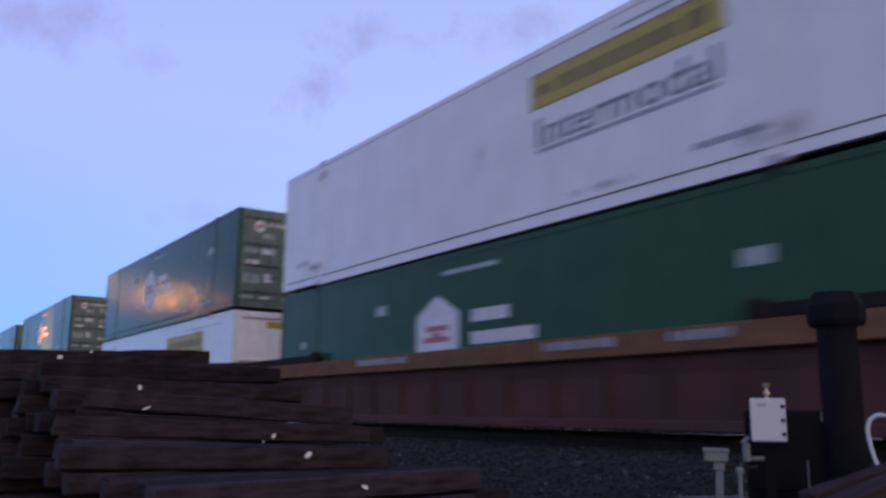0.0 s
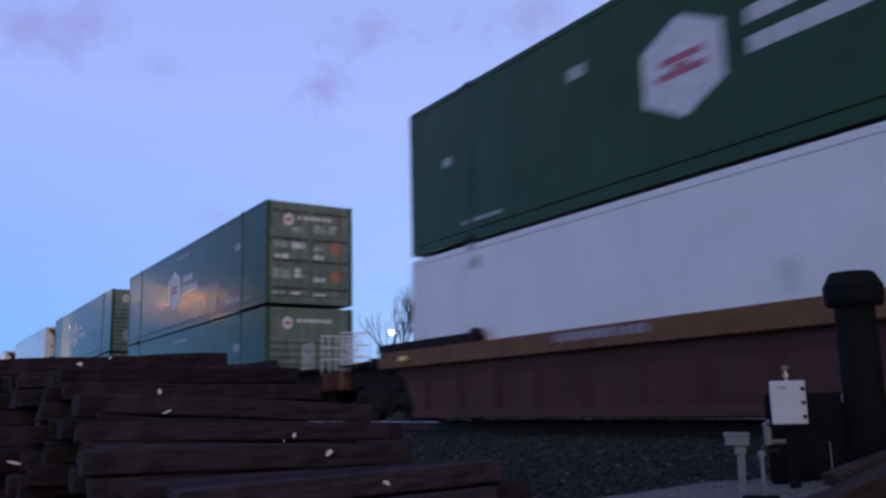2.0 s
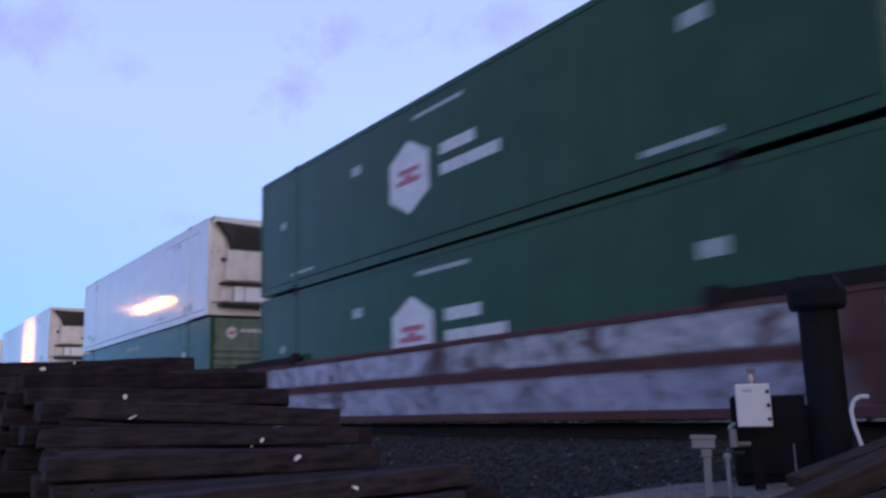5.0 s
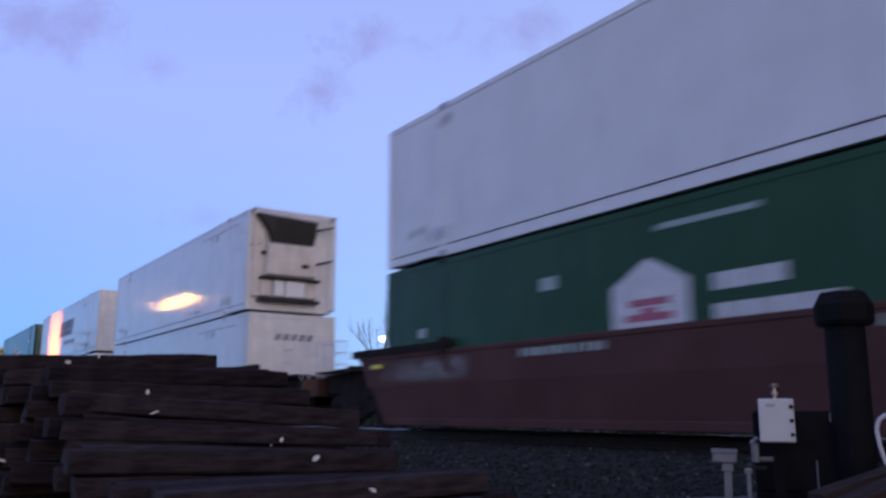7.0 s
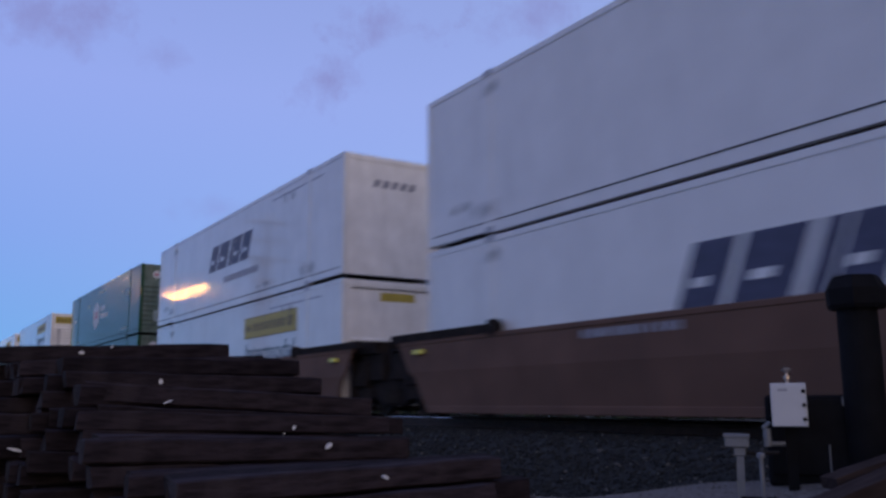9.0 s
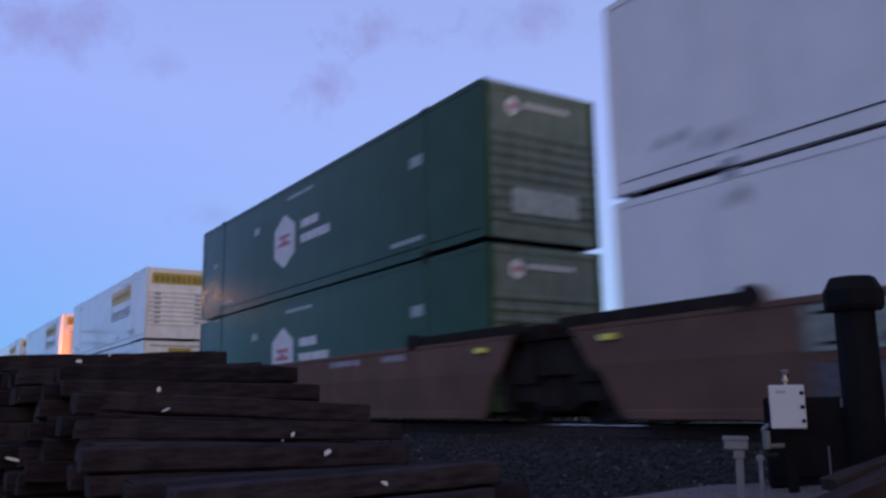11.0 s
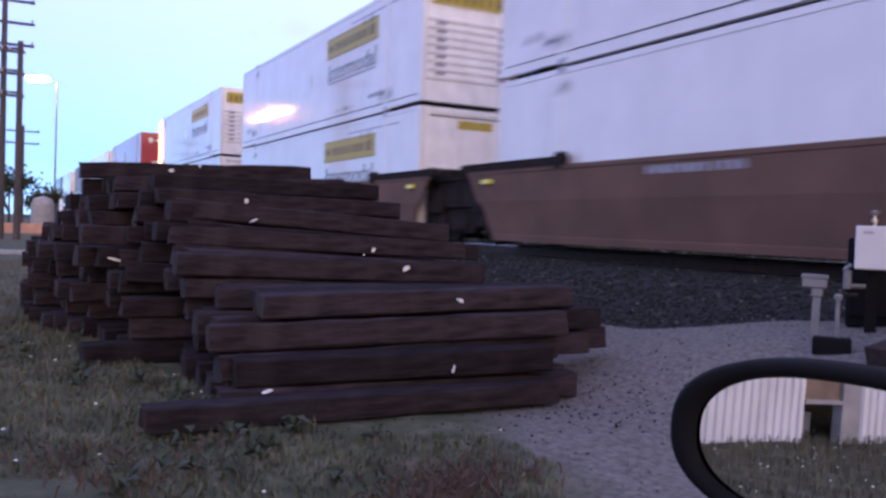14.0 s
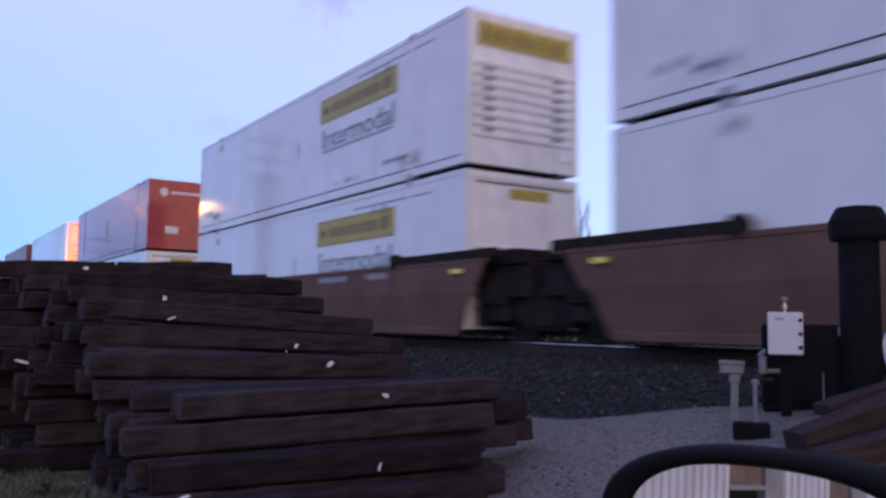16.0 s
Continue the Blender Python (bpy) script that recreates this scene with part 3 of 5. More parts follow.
            lines = (((0.64, 1.02, 2.06, 2.24), (0.10, 0.56, 1.62, 1.80), (0.62, 1.06, 1.60, 1.80), (0.14, 0.54, 1.30, 1.44), (0.08, 0.60, 0.74, 1.04), (0.72, 0.98, 0.78, 1.06), (0.04, 0.44, 0.30, 0.38), (0.62, 1.0, 0.30, 0.38)),
                     ((0.10, 0.46, 2.08, 2.34), (0.54, 0.80, 2.08, 2.34), (0.08, 0.44, 1.56, 1.74), (0.08, 0.44, 1.32, 1.48), (0.08, 0.46, 0.68, 0.82), (0.08, 0.46, 0.28, 0.36)))[d]
            for ya, yb, za, zb in lines:
                bm = bmesh.new()
                rows = max(1, int(round((zb - za) / 0.16)))
                for r in range(rows):
                    z = za + (zb - za) * r / rows
                    add_box(bm, X + 0.0145, X + 0.033, y0 + ya, y0 + yb - rng.uniform(0, 0.08), z, z + 0.85 * (zb - za) / rows)
                lettering("lettering", bm, "faded" if rng.random() < 0.3 else "decal", door)
            for z in (0.68, 1.50) if d else ():
                bm = bmesh.new()
                add_prism(bm, [(y0 + 0.76 + 0.19 * math.cos(a * math.pi / 4), z + 0.17 + 0.19 * math.sin(a * math.pi / 4)) for a in range(8)], "x", X + 0.0145, X + 0.034)
                part("warning_label", bm, "orange", door, "faded orange label")
    elif end == "ribbed":
        bm = bmesh.new()
        for k in range(9):
            z = 0.34 + k * 0.20
            add_prism(bm, [(X - 0.021, z), (X + 0.012, z + 0.035), (X + 0.012, z + 0.085), (X - 0.021, z + 0.12)], "y", 0.12, WIDE - 0.12)
        part("end_corrugation", bm, end_paint, c)
        bm = bmesh.new()
        add_box(bm, X + 0.010, X + 0.018, 0.55, 2.1, 0.52, 0.98)
        part("faded_panel", bm, "faded" if paint == "green" else end_paint, c)
    elif end == "slatted":
        bm = bmesh.new()
        for k in range(8):
            z = 0.55 + k * 0.19
            add_prism(bm, [(X - 0.021, z), (X + 0.02, z + 0.03), (X + 0.02, z + 0.10), (X - 0.021, z + 0.12)], "y", 0.12, WIDE - 0.12)
        part("end_corrugation", bm, end_paint, c)
        # two columns of short grey bars, one in each gap between ribs
        bm = bmesh.new()
        for yy in (0.34, 1.98):
            for k in range(7):
                add_box(bm, X + 0.018, X + 0.026, yy, yy + 0.24, 0.66 + k * 0.19, 0.74 + k * 0.19)
        lettering("lettering", bm, "greyink", c)
        bm = bmesh.new()
        add_box(bm, X + 0.005, X + 0.012, 0.22, 2.42, 2.28, 2.72)
        board = part("name_panel", bm, "yellow", c, "yellow name panel")
        bm = bmesh.new()
        rng = random.Random(3)
        for k in range(9):
            add_box(bm, X + 0.011, X + 0.016, 0.34 + k * 0.22, 0.34 + k * 0.22 + rng.uniform(0.1, 0.18), 2.36, 2.60)
        lettering("lettering", bm, "ochre", board)
        bm = bmesh.new()
        add_box(bm, X - 0.019, X + 0.014, 2.09, 2.45, 0.30, 0.52)
        part("placard", bm, "tag", c, "small white placard")
    elif end == "plain_label":
        bm = bmesh.new()
        for z in (0.42, 0.66, 0.90, 1.14, 1.50):
            add_prism(bm, [(X - 0.021, z), (X + 0.014, z + 0.02), (X + 0.014, z + 0.07), (X - 0.021, z + 0.09)], "y", 0.22, WIDE - 0.12)
        part("end_corrugation", bm, end_paint, c)
        # thin dark strips draw the shadow lines below the ribs and the header
        for z in (0.39, 0.63, 0.87, 1.11, 1.47, 2.72):
            part("end_shadow_line", box_bm(X - 0.021, X + 0.004, 0.22, WIDE - 0.12, z, z + 0.026), "grille", c, "dark strip drawn as a shadow line")
        bm = bmesh.new()
        add_box(bm, X - 0.019, X - 0.010, 0.98, 1.90, 2.46, 2.66)
        part("name_panel", bm, "yellow", c, "yellow name panel")
    elif end == "mark":
        bm = bmesh.new()
        rng = random.Random(5)
        for k in range(5):
            y = 0.75 + k * 0.24
            add_prism(bm, [(y, 2.18), (y + 0.17, 2.18), (y + 0.23, 2.36), (y + 0.06, 2.36)], "x", X - 0.019, X - 0.012)
        lettering("lettering", bm, "greyink", c)
        for y in (0.10, WIDE - 0.16):
            part("end_stiffener", box_bm(X - 0.021, X + 0.006, y, y + 0.06, 0.24, H - 0.15), end_paint, c)
    elif end == "cooler":
        # refrigeration unit standing proud of the wall: black intake, cream cover, bright lower bays; an open guard frame on the far side
        part("intake_grille", bevelled_prism([(0.16, 2.80), (2.02, 2.72), (1.98, 2.36), (1.90, 1.98), (0.66, 1.98), (0.56, 2.36)], X - 0.021, X + 0.26, 0.02), "grille", c, "black intake grille")
        bm = bmesh.new()
        for k in range(8):
            add_box(bm, X + 0.259, X + 0.272, 0.70, 1.86, 2.04 + k * 0.08, 2.06 + k * 0.08)
        lettering("grille_bar", bm, "dark", c)
        part("machine_cover", bevelled_prism([(0.52, 1.965), (1.96, 1.965), (2.00, 1.02), (0.44, 1.02)], X - 0.021, X + 0.30, 0.05), "cream", c, "cream machine cover")
        part("cover_flank", bevelled_prism([(0.10, 2.70), (0.50, 2.30), (0.50, 0.40), (0.10, 0.40)], X - 0.021, X + 0.10, 0.03), "cream", c)
        for y, z in ((0.34, 1.62), (1.52, 1.30)):
            bm = bmesh.new()
            add_box(bm, X + (0.09 if y < 0.5 else 0.29), X + (0.15 if y < 0.5 else 0.34), y, y + 0.22, z, z + 0.11)
            part("latch", bevelled(bm, 0.015), "grille", c)
        for y, w, mat in ((0.34, 0.34, "cream"), (0.72, 0.30, "tag"), (1.06, 0.62, "tag"), (1.72, 0.34, "cream")):
            part("lower_bay", bevelled(box_bm(X - 0.021, X + (0.26 if mat == "tag" else 0.20), y, y + w, 0.42, 0.90), 0.03), mat, c)
        for z0, z1, d in ((0.915, 0.985, 0.32), (0.28, 0.375, 0.30)):
            part("frame_bar", bevelled(box_bm(X - 0.021, X + d, 0.30, 2.12, z0, z1), 0.01), "grille", c)
        for y0, y1, z in ((0.02, 0.09, H - 0.08), (WIDE - 0.09, WIDE - 0.02, H - 0.08), (WIDE - 0.09, WIDE - 0.02, 0.10)):
            part("guard_rail", box_bm(X - 0.02, HALF - 0.02, y0, y1, z, z + 0.06), "cream", c)
        part("guard_rail", box_bm(HALF - 0.08, HALF - 0.02, 0.02, WIDE - 0.02, H - 0.075, H - 0.02), "cream", c)
        part("guard_post", box_bm(HALF - 0.08, HALF - 0.02, WIDE - 0.10, WIDE - 0.02, 0.10, H - 0.02), "cream", c)
        for z in (1.50, 2.52):
            bm = bmesh.new()
            add_tube(bm, (X + 0.2, 2.02, z - 0.04), (HALF - 0.06, WIDE - 0.07, z + 0.10), 0.035, n=8)
            part("bracket", bm, "grille", c, "dark bracket")
        bm = bmesh.new()
        add_tube(bm, (X + 0.03, 0.05, 1.88), (X + 0.10, 0.30, 1.92), 0.02, n=6)
        part("bracket", bm, "grille", c, "dark bracket")
    if end in ("ribbed", "doors") and paint == "green":
        bm = bmesh.new()
        zc = 2.5 if end != "doors" else 2.42
        xx = X + (0.0 if end != "doors" else 0.035)
        add_prism(bm, [(0.62 + 0.17 * math.cos(a), zc + 0.19 * math.sin(a)) for a in [math.pi / 6 + k * math.pi / 3 for k in range(6)]], "x", X - 0.021, xx + 0.008)
        em = part("emblem", bm, "decal", c, "white hexagon emblem")
        bm = bmesh.new()
        add_box(bm, xx + 0.007, xx + 0.011, 0.54, 0.70, zc - 0.05, zc + 0.05)
        part("emblem_mark", bm, "redmark", em)
        bm = bmesh.new()
        for k in range(6):
            add_box(bm, X - 0.021, xx + 0.007, 0.90 + k * 0.18, 1.03 + k * 0.18, zc + 0.02, zc + 0.12)
        lettering("lettering", bm, "decal", c)
    # near-side decals
    if side == "yellow":
        bm = bmesh.new()
        flat_plate(bm, 1.65, 5.48, 1.92, 2.52)
        panel = part("name_panel", bm, "yellow", c, "yellow name panel")
        bm = bmesh.new()
        bars(bm, 2.35, 4.75, 2.07, 2.36, 8, y=-0.010, seed=4)
        bars(bm, 1.78, 2.20, 2.10, 2.32, 3, y=-0.010, seed=14)
        bars(bm, 4.86, 5.28, 2.04, 2.40, 2, y=-0.010, seed=15)
        lettering("lettering", bm, "ochre", panel)
        bm = bmesh.new()
        flat_plate(bm, 1.66, 5.47, 2.49, 2.513, -0.009)
        flat_plate(bm, 1.66, 5.47, 1.927, 1.95, -0.009)
        part("panel_border", bm, "ochre", panel)
        part("lettering", word_bm("Intermodal", 1.80, 5.35, 1.28, 1.76, -0.006, 0.001), "teal", c, "large dark teal lettering")
        bm = bmesh.new()
        bars(bm, 1.80, 5.35, 1.17, 1.26, 26, seed=11)
        lettering("fine_lettering", bm, "greyink", c)
        bm = bmesh.new()
        bars(bm, 4.9, 6.0, 0.44, 0.56, 12, seed=2)
        bars(bm, -6.6, -5.9, 0.40, 0.52, 7, seed=12)
        lettering("fine_lettering", bm, "greyink", c)
        bm = bmesh.new()
        flat_plate(bm, 0.15, 0.42, 1.32, 1.72, -0.005)
        part("inspection_plate", bm, "decal", c)
    elif side == "hex":
        bm = bmesh.new()
        hexagon(bm, -1.06, 1.50, 0.68, 0.72, -0.006)
        em = part("emblem", bm, "decal", c, "white hexagon emblem")
        bm = bmesh.new()
        for z, w in ((1.62, 0.36), (1.42, 0.42), (1.50, 0.14)):
            flat_plate(bm, -1.06 - w, -1.06 + w, z - 0.05, z + 0.05, -0.010)
        part("emblem_mark", bm, "redmark", em)
        bm = bmesh.new()
        bars(bm, 0.02, 1.05, 1.62, 1.90, 8, seed=21)
        bars(bm, 0.02, 1.72, 1.24, 1.52, 13, seed=22)
        lettering("lettering", bm, "decal", c, "white block lettering")
        bm = bmesh.new()
        flat_plate(bm, -0.9, 0.75, 2.56, 2.64, -0.005)
        bars(bm, 4.7, 6.0, 0.34, 0.46, 10, seed=6)
        bars(bm, -6.3, -5.1, 0.33, 0.42, 9, seed=7)
        flat_plate(bm, 5.5, 5.95, 1.86, 2.08, -0.005)
        flat_plate(bm, -6.9, -6.62, 1.55, 1.72, -0.005)
        flat_plate(bm, -3.3, -2.9, 2.02, 2.22, -0.005)
        lettering("fine_lettering", bm, "faded", c)
    elif side == "slanted":
        bm = bmesh.new()
        x = -1.95
        for w in (0.82, 1.05, 0.32, 0.75, 0.85):
            add_prism(bm, [(x, 1.30), (x + w * 0.84, 1.30), (x + w * 0.84 + 0.35, 2.12), (x + 0.35, 2.12)], "y", -0.006, 0.001)
            x += w
        mark = lettering("lettering", bm, "navy", c, "large slanted navy lettering")
        bm = bmesh.new()
        x = -1.95
        for w in (0.82, 1.05, 0.32, 0.75, 0.85):
            if w > 0.5:
                add_prism(bm, [(x + 0.30 * w, 1.55), (x + w * 0.62, 1.55), (x + w * 0.62 + 0.05, 1.67), (x + 0.30 * w + 0.05, 1.67)], "y", -0.010, -0.004)
            x += w
        lettering("letter_counter", bm, "white", mark)
        bm = bmesh.new()
        bars(bm, -0.4, 2.6, 0.78, 1.04, 16, seed=31)
        lettering("fine_lettering", bm, "greyink", c)
    elif side == "diamond":
        bm = bmesh.new()
        add_prism(bm, [(0, 0.9), (0.5, 1.5), (0, 2.1), (-0.5, 1.5)], "y", -0.006, 0.001)
        part("emblem", bm, "faded", c, "faded white diamond emblem")
    if side in ("plain", "yellow", "slanted"):
        # rubbed and grimy patches about the lifting posts and along the lower edge
        for x, z, w, h in ((-POST - 0.1, 0.42, 0.55, 0.22), (-POST, 2.62, 0.40, 0.20), (-POST - 0.9, 0.60, 0.45, 0.14), (POST, 0.40, 0.60, 0.24),
                           (POST - 1.2, 2.50, 0.50, 0.16), (3.2, 0.36, 0.80, 0.10)):
            lettering("scuff_mark", box_bm(x - w, x + w, -0.026, -0.018, z - h, z + h), "scuff", c, "faint grey scuff")
        bm = bmesh.new()
        flat_plate(bm, 3.6, 6.9, 2.62, 2.66, -0.005)
        lettering("fine_lettering", bm, "greyink", c)
    return c


# ---------------------------------------------------------------- well cars and trucks
def well_car(style, paint, front_coupled, rear_coupled, label, spray=None):
    """One unit of an articulated well car, its middle at x = 0, near side at y = 0, rail top at z = 0."""
    c = thing("well_car", label, "rail car")
    zt, zb = (1.40 if style == "sheet" else 1.35), 0.12
    for near in (True, False):
        s = 1 if near else -1
        y0 = -0.11 if near else WIDE + 0.11

        def yy(a, b):
            return (y0 + s * a, y0 + s * b) if near else (y0 + s * b, y0 + s * a)
        bm = bmesh.new()
        # the side sheet: upper band upright, lower band leaning in, ends cut away over the trucks
        if style == "sheet":
            prof = [(-0.06, zt), (-0.06, 0.84), (-0.045, 0.74), (0.03, zb)]
            ends = [8.95, 8.55, 8.35, 8.05]
        else:
            prof = [(0.02, zt), (0.02, 0.92), (0.05, 0.80), (0.08, zb)]
            ends = [8.95, 8.55, 8.35, 8.05]
        vo, vi = [], []
        for sign in (-1, 1):
            vo.append([bm.verts.new((sign * e, y0 + s * a, z)) for (a, z), e in zip(prof, ends)])
            vi.append([bm.verts.new((sign * e, y0 + s * (a + 0.05), z)) for (a, z), e in zip(prof, ends)])
        for v in (vo, vi):
            for k in range(3):
                bm.faces.new((v[0][k], v[1][k], v[1][k + 1], v[0][k + 1]))
        for e in (0, 1):
            for k in range(3):
                bm.faces.new((vo[e][k], vo[e][k + 1], vi[e][k + 1], vi[e][k]))
        bm.faces.new((vo[0][0], vo[1][0], vi[1][0], vi[0][0]))
        bm.faces.new((vo[0][3], vo[1][3], vi[1][3], vi[0][3]))
        part("side_sheet", bm, paint if style == "sheet" else "oxide", c)
        bm = bmesh.new()
        if style == "sheet":
            add_box(bm, -8.95, 8.95, *yy(-0.075, 0.04), zt - 0.06, zt + 0.03)
        else:
            add_box(bm, -9.1, 9.1, *yy(-0.14, 0.06), zt - 0.31, zt + 0.0)
        part("top_chord", bevelled(bm, 0.015), paint if style == "sheet" else "rust", c)
        bm = bmesh.new()
        add_box(bm, -7.95, 7.95, *yy(-0.01 if style == "sheet" else -0.05, 0.10), zb - 0.03, zb + 0.10)
        part("bottom_chord", bevelled(bm, 0.012), paint if style == "sheet" else "oxide", c)
        if style != "sheet":
            for k in range(-7, 8):
                bm = bmesh.new()
                add_box(bm, k * 1.08 - 0.045, k * 1.08 + 0.045, *yy(-0.002, 0.06), zb + 0.09, zt - 0.31)
                part("side_stake", bm, "oxide", c)
        else:
            for k in range(-5, 6):
                bm = bmesh.new()
                add_box(bm, k * 1.5 - 0.012, k * 1.5 + 0.012, *yy(-0.064, -0.05), 0.80, zt - 0.07)
                part("sheet_seam", bm, paint, c)
        for e in (-1, 1):
            # raised lip where the sheet meets the end platform
            bm = bmesh.new()
            a, b = sorted((e * 5.75, e * 9.25))
            add_prism(bm, [(a, zt + 0.02), (b, zt + 0.02), (b - (0.05 if e > 0 else 0.25), zt + 0.17), (a + (0.25 if e > 0 else 0.05), zt + 0.17)], "y", *yy(-0.09, 0.03))
            part("end_lip", bm, "dark", c, "dark raised end lip")
            bm = bmesh.new()
            ya, yb = yy(-0.11, 0.05)
            add_tube(bm, (e * 5.80, ya, zt + 0.10), (e * 5.80, yb, zt + 0.10), 0.15, n=14)
            part("guide_boss", bevelled(bm, 0.015), "dark", c, "dark rounded guide boss")
            ya, yb = yy(-0.155, -0.06)
            part("end_reflector", box_bm(e * 8.12 - 0.13, e * 8.12 + 0.13, ya, yb, 1.17, 1.25), "reflector", c, "small yellow reflector")
        bm = bmesh.new()
        rng = random.Random(17 if near else 18)
        for x0, n in ((-3.6, 12), (2.2, 9), (4.6, 6)):
            for k in range(n):
                ya, yb = yy(-0.066 if style == "sheet" else -0.146, -0.055 if style == "sheet" else -0.138)
                add_box(bm, x0 + k * 0.16, x0 + k * 0.16 + rng.uniform(0.07, 0.13), ya, yb, 1.18, 1.30)
        lettering("stencil_lettering", bm, "greyink" if paint != "oxide" else "faded", c)
        if near and spray:
            for x0, x1, z0, z1, mat in spray:
                # a thin film that follows the band of the sheet it lies on
                y = -0.11 - 0.060 if z0 > 0.70 else -0.11 - 0.045
                film = box_bm(x0, x1, y - (0.020 if mat == "dark" else 0.016), y - 0.004, z0, z1)
                if z0 < 0.70:
                    for v in film.verts:
                        v.co.y += 0.075 * (0.74 - v.co.z) / 0.67
                lettering("graffiti" if mat != "chalk" else "dust_smear", film, mat, c, "pale spray-painted graffiti" if mat != "chalk" else "pale chalky dust smear")
    bm = bmesh.new()
    add_box(bm, -8.44, 8.44, 0.10, WIDE - 0.10, 0.09, 0.14)
    part("floor", bm, "dark", c)
    for e, coupled in ((1, front_coupled), (-1, rear_coupled)):
        far = 11.55 if coupled else 9.80
        bm = bmesh.new()
        a, b = sorted((e * 8.30, e * far))
        add_box(bm, a, b, 0.30 if coupled else 0.12, WIDE - (0.30 if coupled else 0.12), 0.74, 1.18 if coupled else 1.30)
        part("end_platform", bevelled(bm, 0.02), "dark", c)
        bm = bmesh.new()
        a, b = sorted((e * 8.40, e * 9.15))
        add_box(bm, a, b, 0.16, WIDE - 0.16, 0.34, 0.80)
        add_box(bm, a, b, 0.06, 0.40, 0.62, 1.14)
        part("draft_web", bevelled(bm, 0.02), "dark", c)
        bm = bmesh.new()
        a, b = sorted((e * 8.44, e * 8.58))
        add_box(bm, a, b, 0.05, WIDE - 0.05, 0.25, 1.36)
        part("bulkhead", bm, "dark", c)
        a, b = sorted((e * 8.42, e * (far - 0.1)))
        for y in (0.02, WIDE - 0.36):
            part("walkway", box_bm(a, b, y, y + 0.34, 1.19 if coupled else 1.305, 1.24 if coupled else 1.35), "dark", c)
        if coupled:
            bm = bmesh.new()
            add_box(bm, e * far - 0.06, e * far + 0.06, 0.10, WIDE - 0.10, 0.70, 1.12)
            part("end_beam", bevelled(bm, 0.015), paint, c)
            bm = bmesh.new()
            a, b = sorted((e * far, e * 12.02))
            add_box(bm, a, b, MID - NEAR - 0.10, MID - NEAR + 0.10, 0.72, 0.94)
            part("coupler", bevelled(bm, 0.03), "steel", c)
            bm = bmesh.new()
            x = e * (far - 0.05)
            for y in (0.10, 0.28, 0.46, 0.64, 0.82):
                add_tube(bm, (x, y, 1.1), (x, y, 2.0), 0.015, n=6)
            for z in (1.45, 1.72, 2.0):
                add_tube(bm, (x, 0.10, z), (x, 0.82, z), 0.015, n=6)
            lettering("handrail", bm, "wall", c, "pale galvanised end railing")
            bm = bmesh.new()
            for q in (0.0, 0.28, 0.56):
                add_tube(bm, (x - e * (0.4 + q), 0.04, 1.2), (x - e * (0.4 + q), 0.04, 1.85), 0.015, n=6)
            add_tube(bm, (x - e * 0.4, 0.04, 1.85), (x - e * 0.96, 0.04, 1.85), 0.015, n=6)
            add_tube(bm, (x - e * 0.4, 0.04, 1.55), (x - e * 0.96, 0.04, 1.55), 0.015, n=6)
            lettering("handrail", bm, "wall", c, "pale galvanised side railing")
            bm = bmesh.new()
            add_box(bm, x - 0.10, x + 0.12, 1.35, 1.95, 1.10, 1.48)
            part("brake_housing", bevelled(bm, 0.03), "dark", c)
        else:
            bm = bmesh.new()
            a, b = sorted((e * 8.44, e * 9.45))
            add_box(bm, a, b, 0.10, 0.95, 1.34, 1.56)
            a, b = sorted((e * 8.60, e * 9.72))
            add_box(bm, a, b, 1.05, 2.35, 1.30, 1.50)
            part("platform_gear", bevelled(bm, 0.03), "dark", c)
            bm = bmesh.new()
            add_tube(bm, (e * 9.0, 0.55, 1.3), (e * 9.75, 0.70, 1.28), 0.03, n=6)
            add_tube(bm, (e * 9.0, 0.85, 1.3), (e * 9.75, 0.95, 1.20), 0.03, n=6)
            part("air_hose", bm, "black", c)
    return c


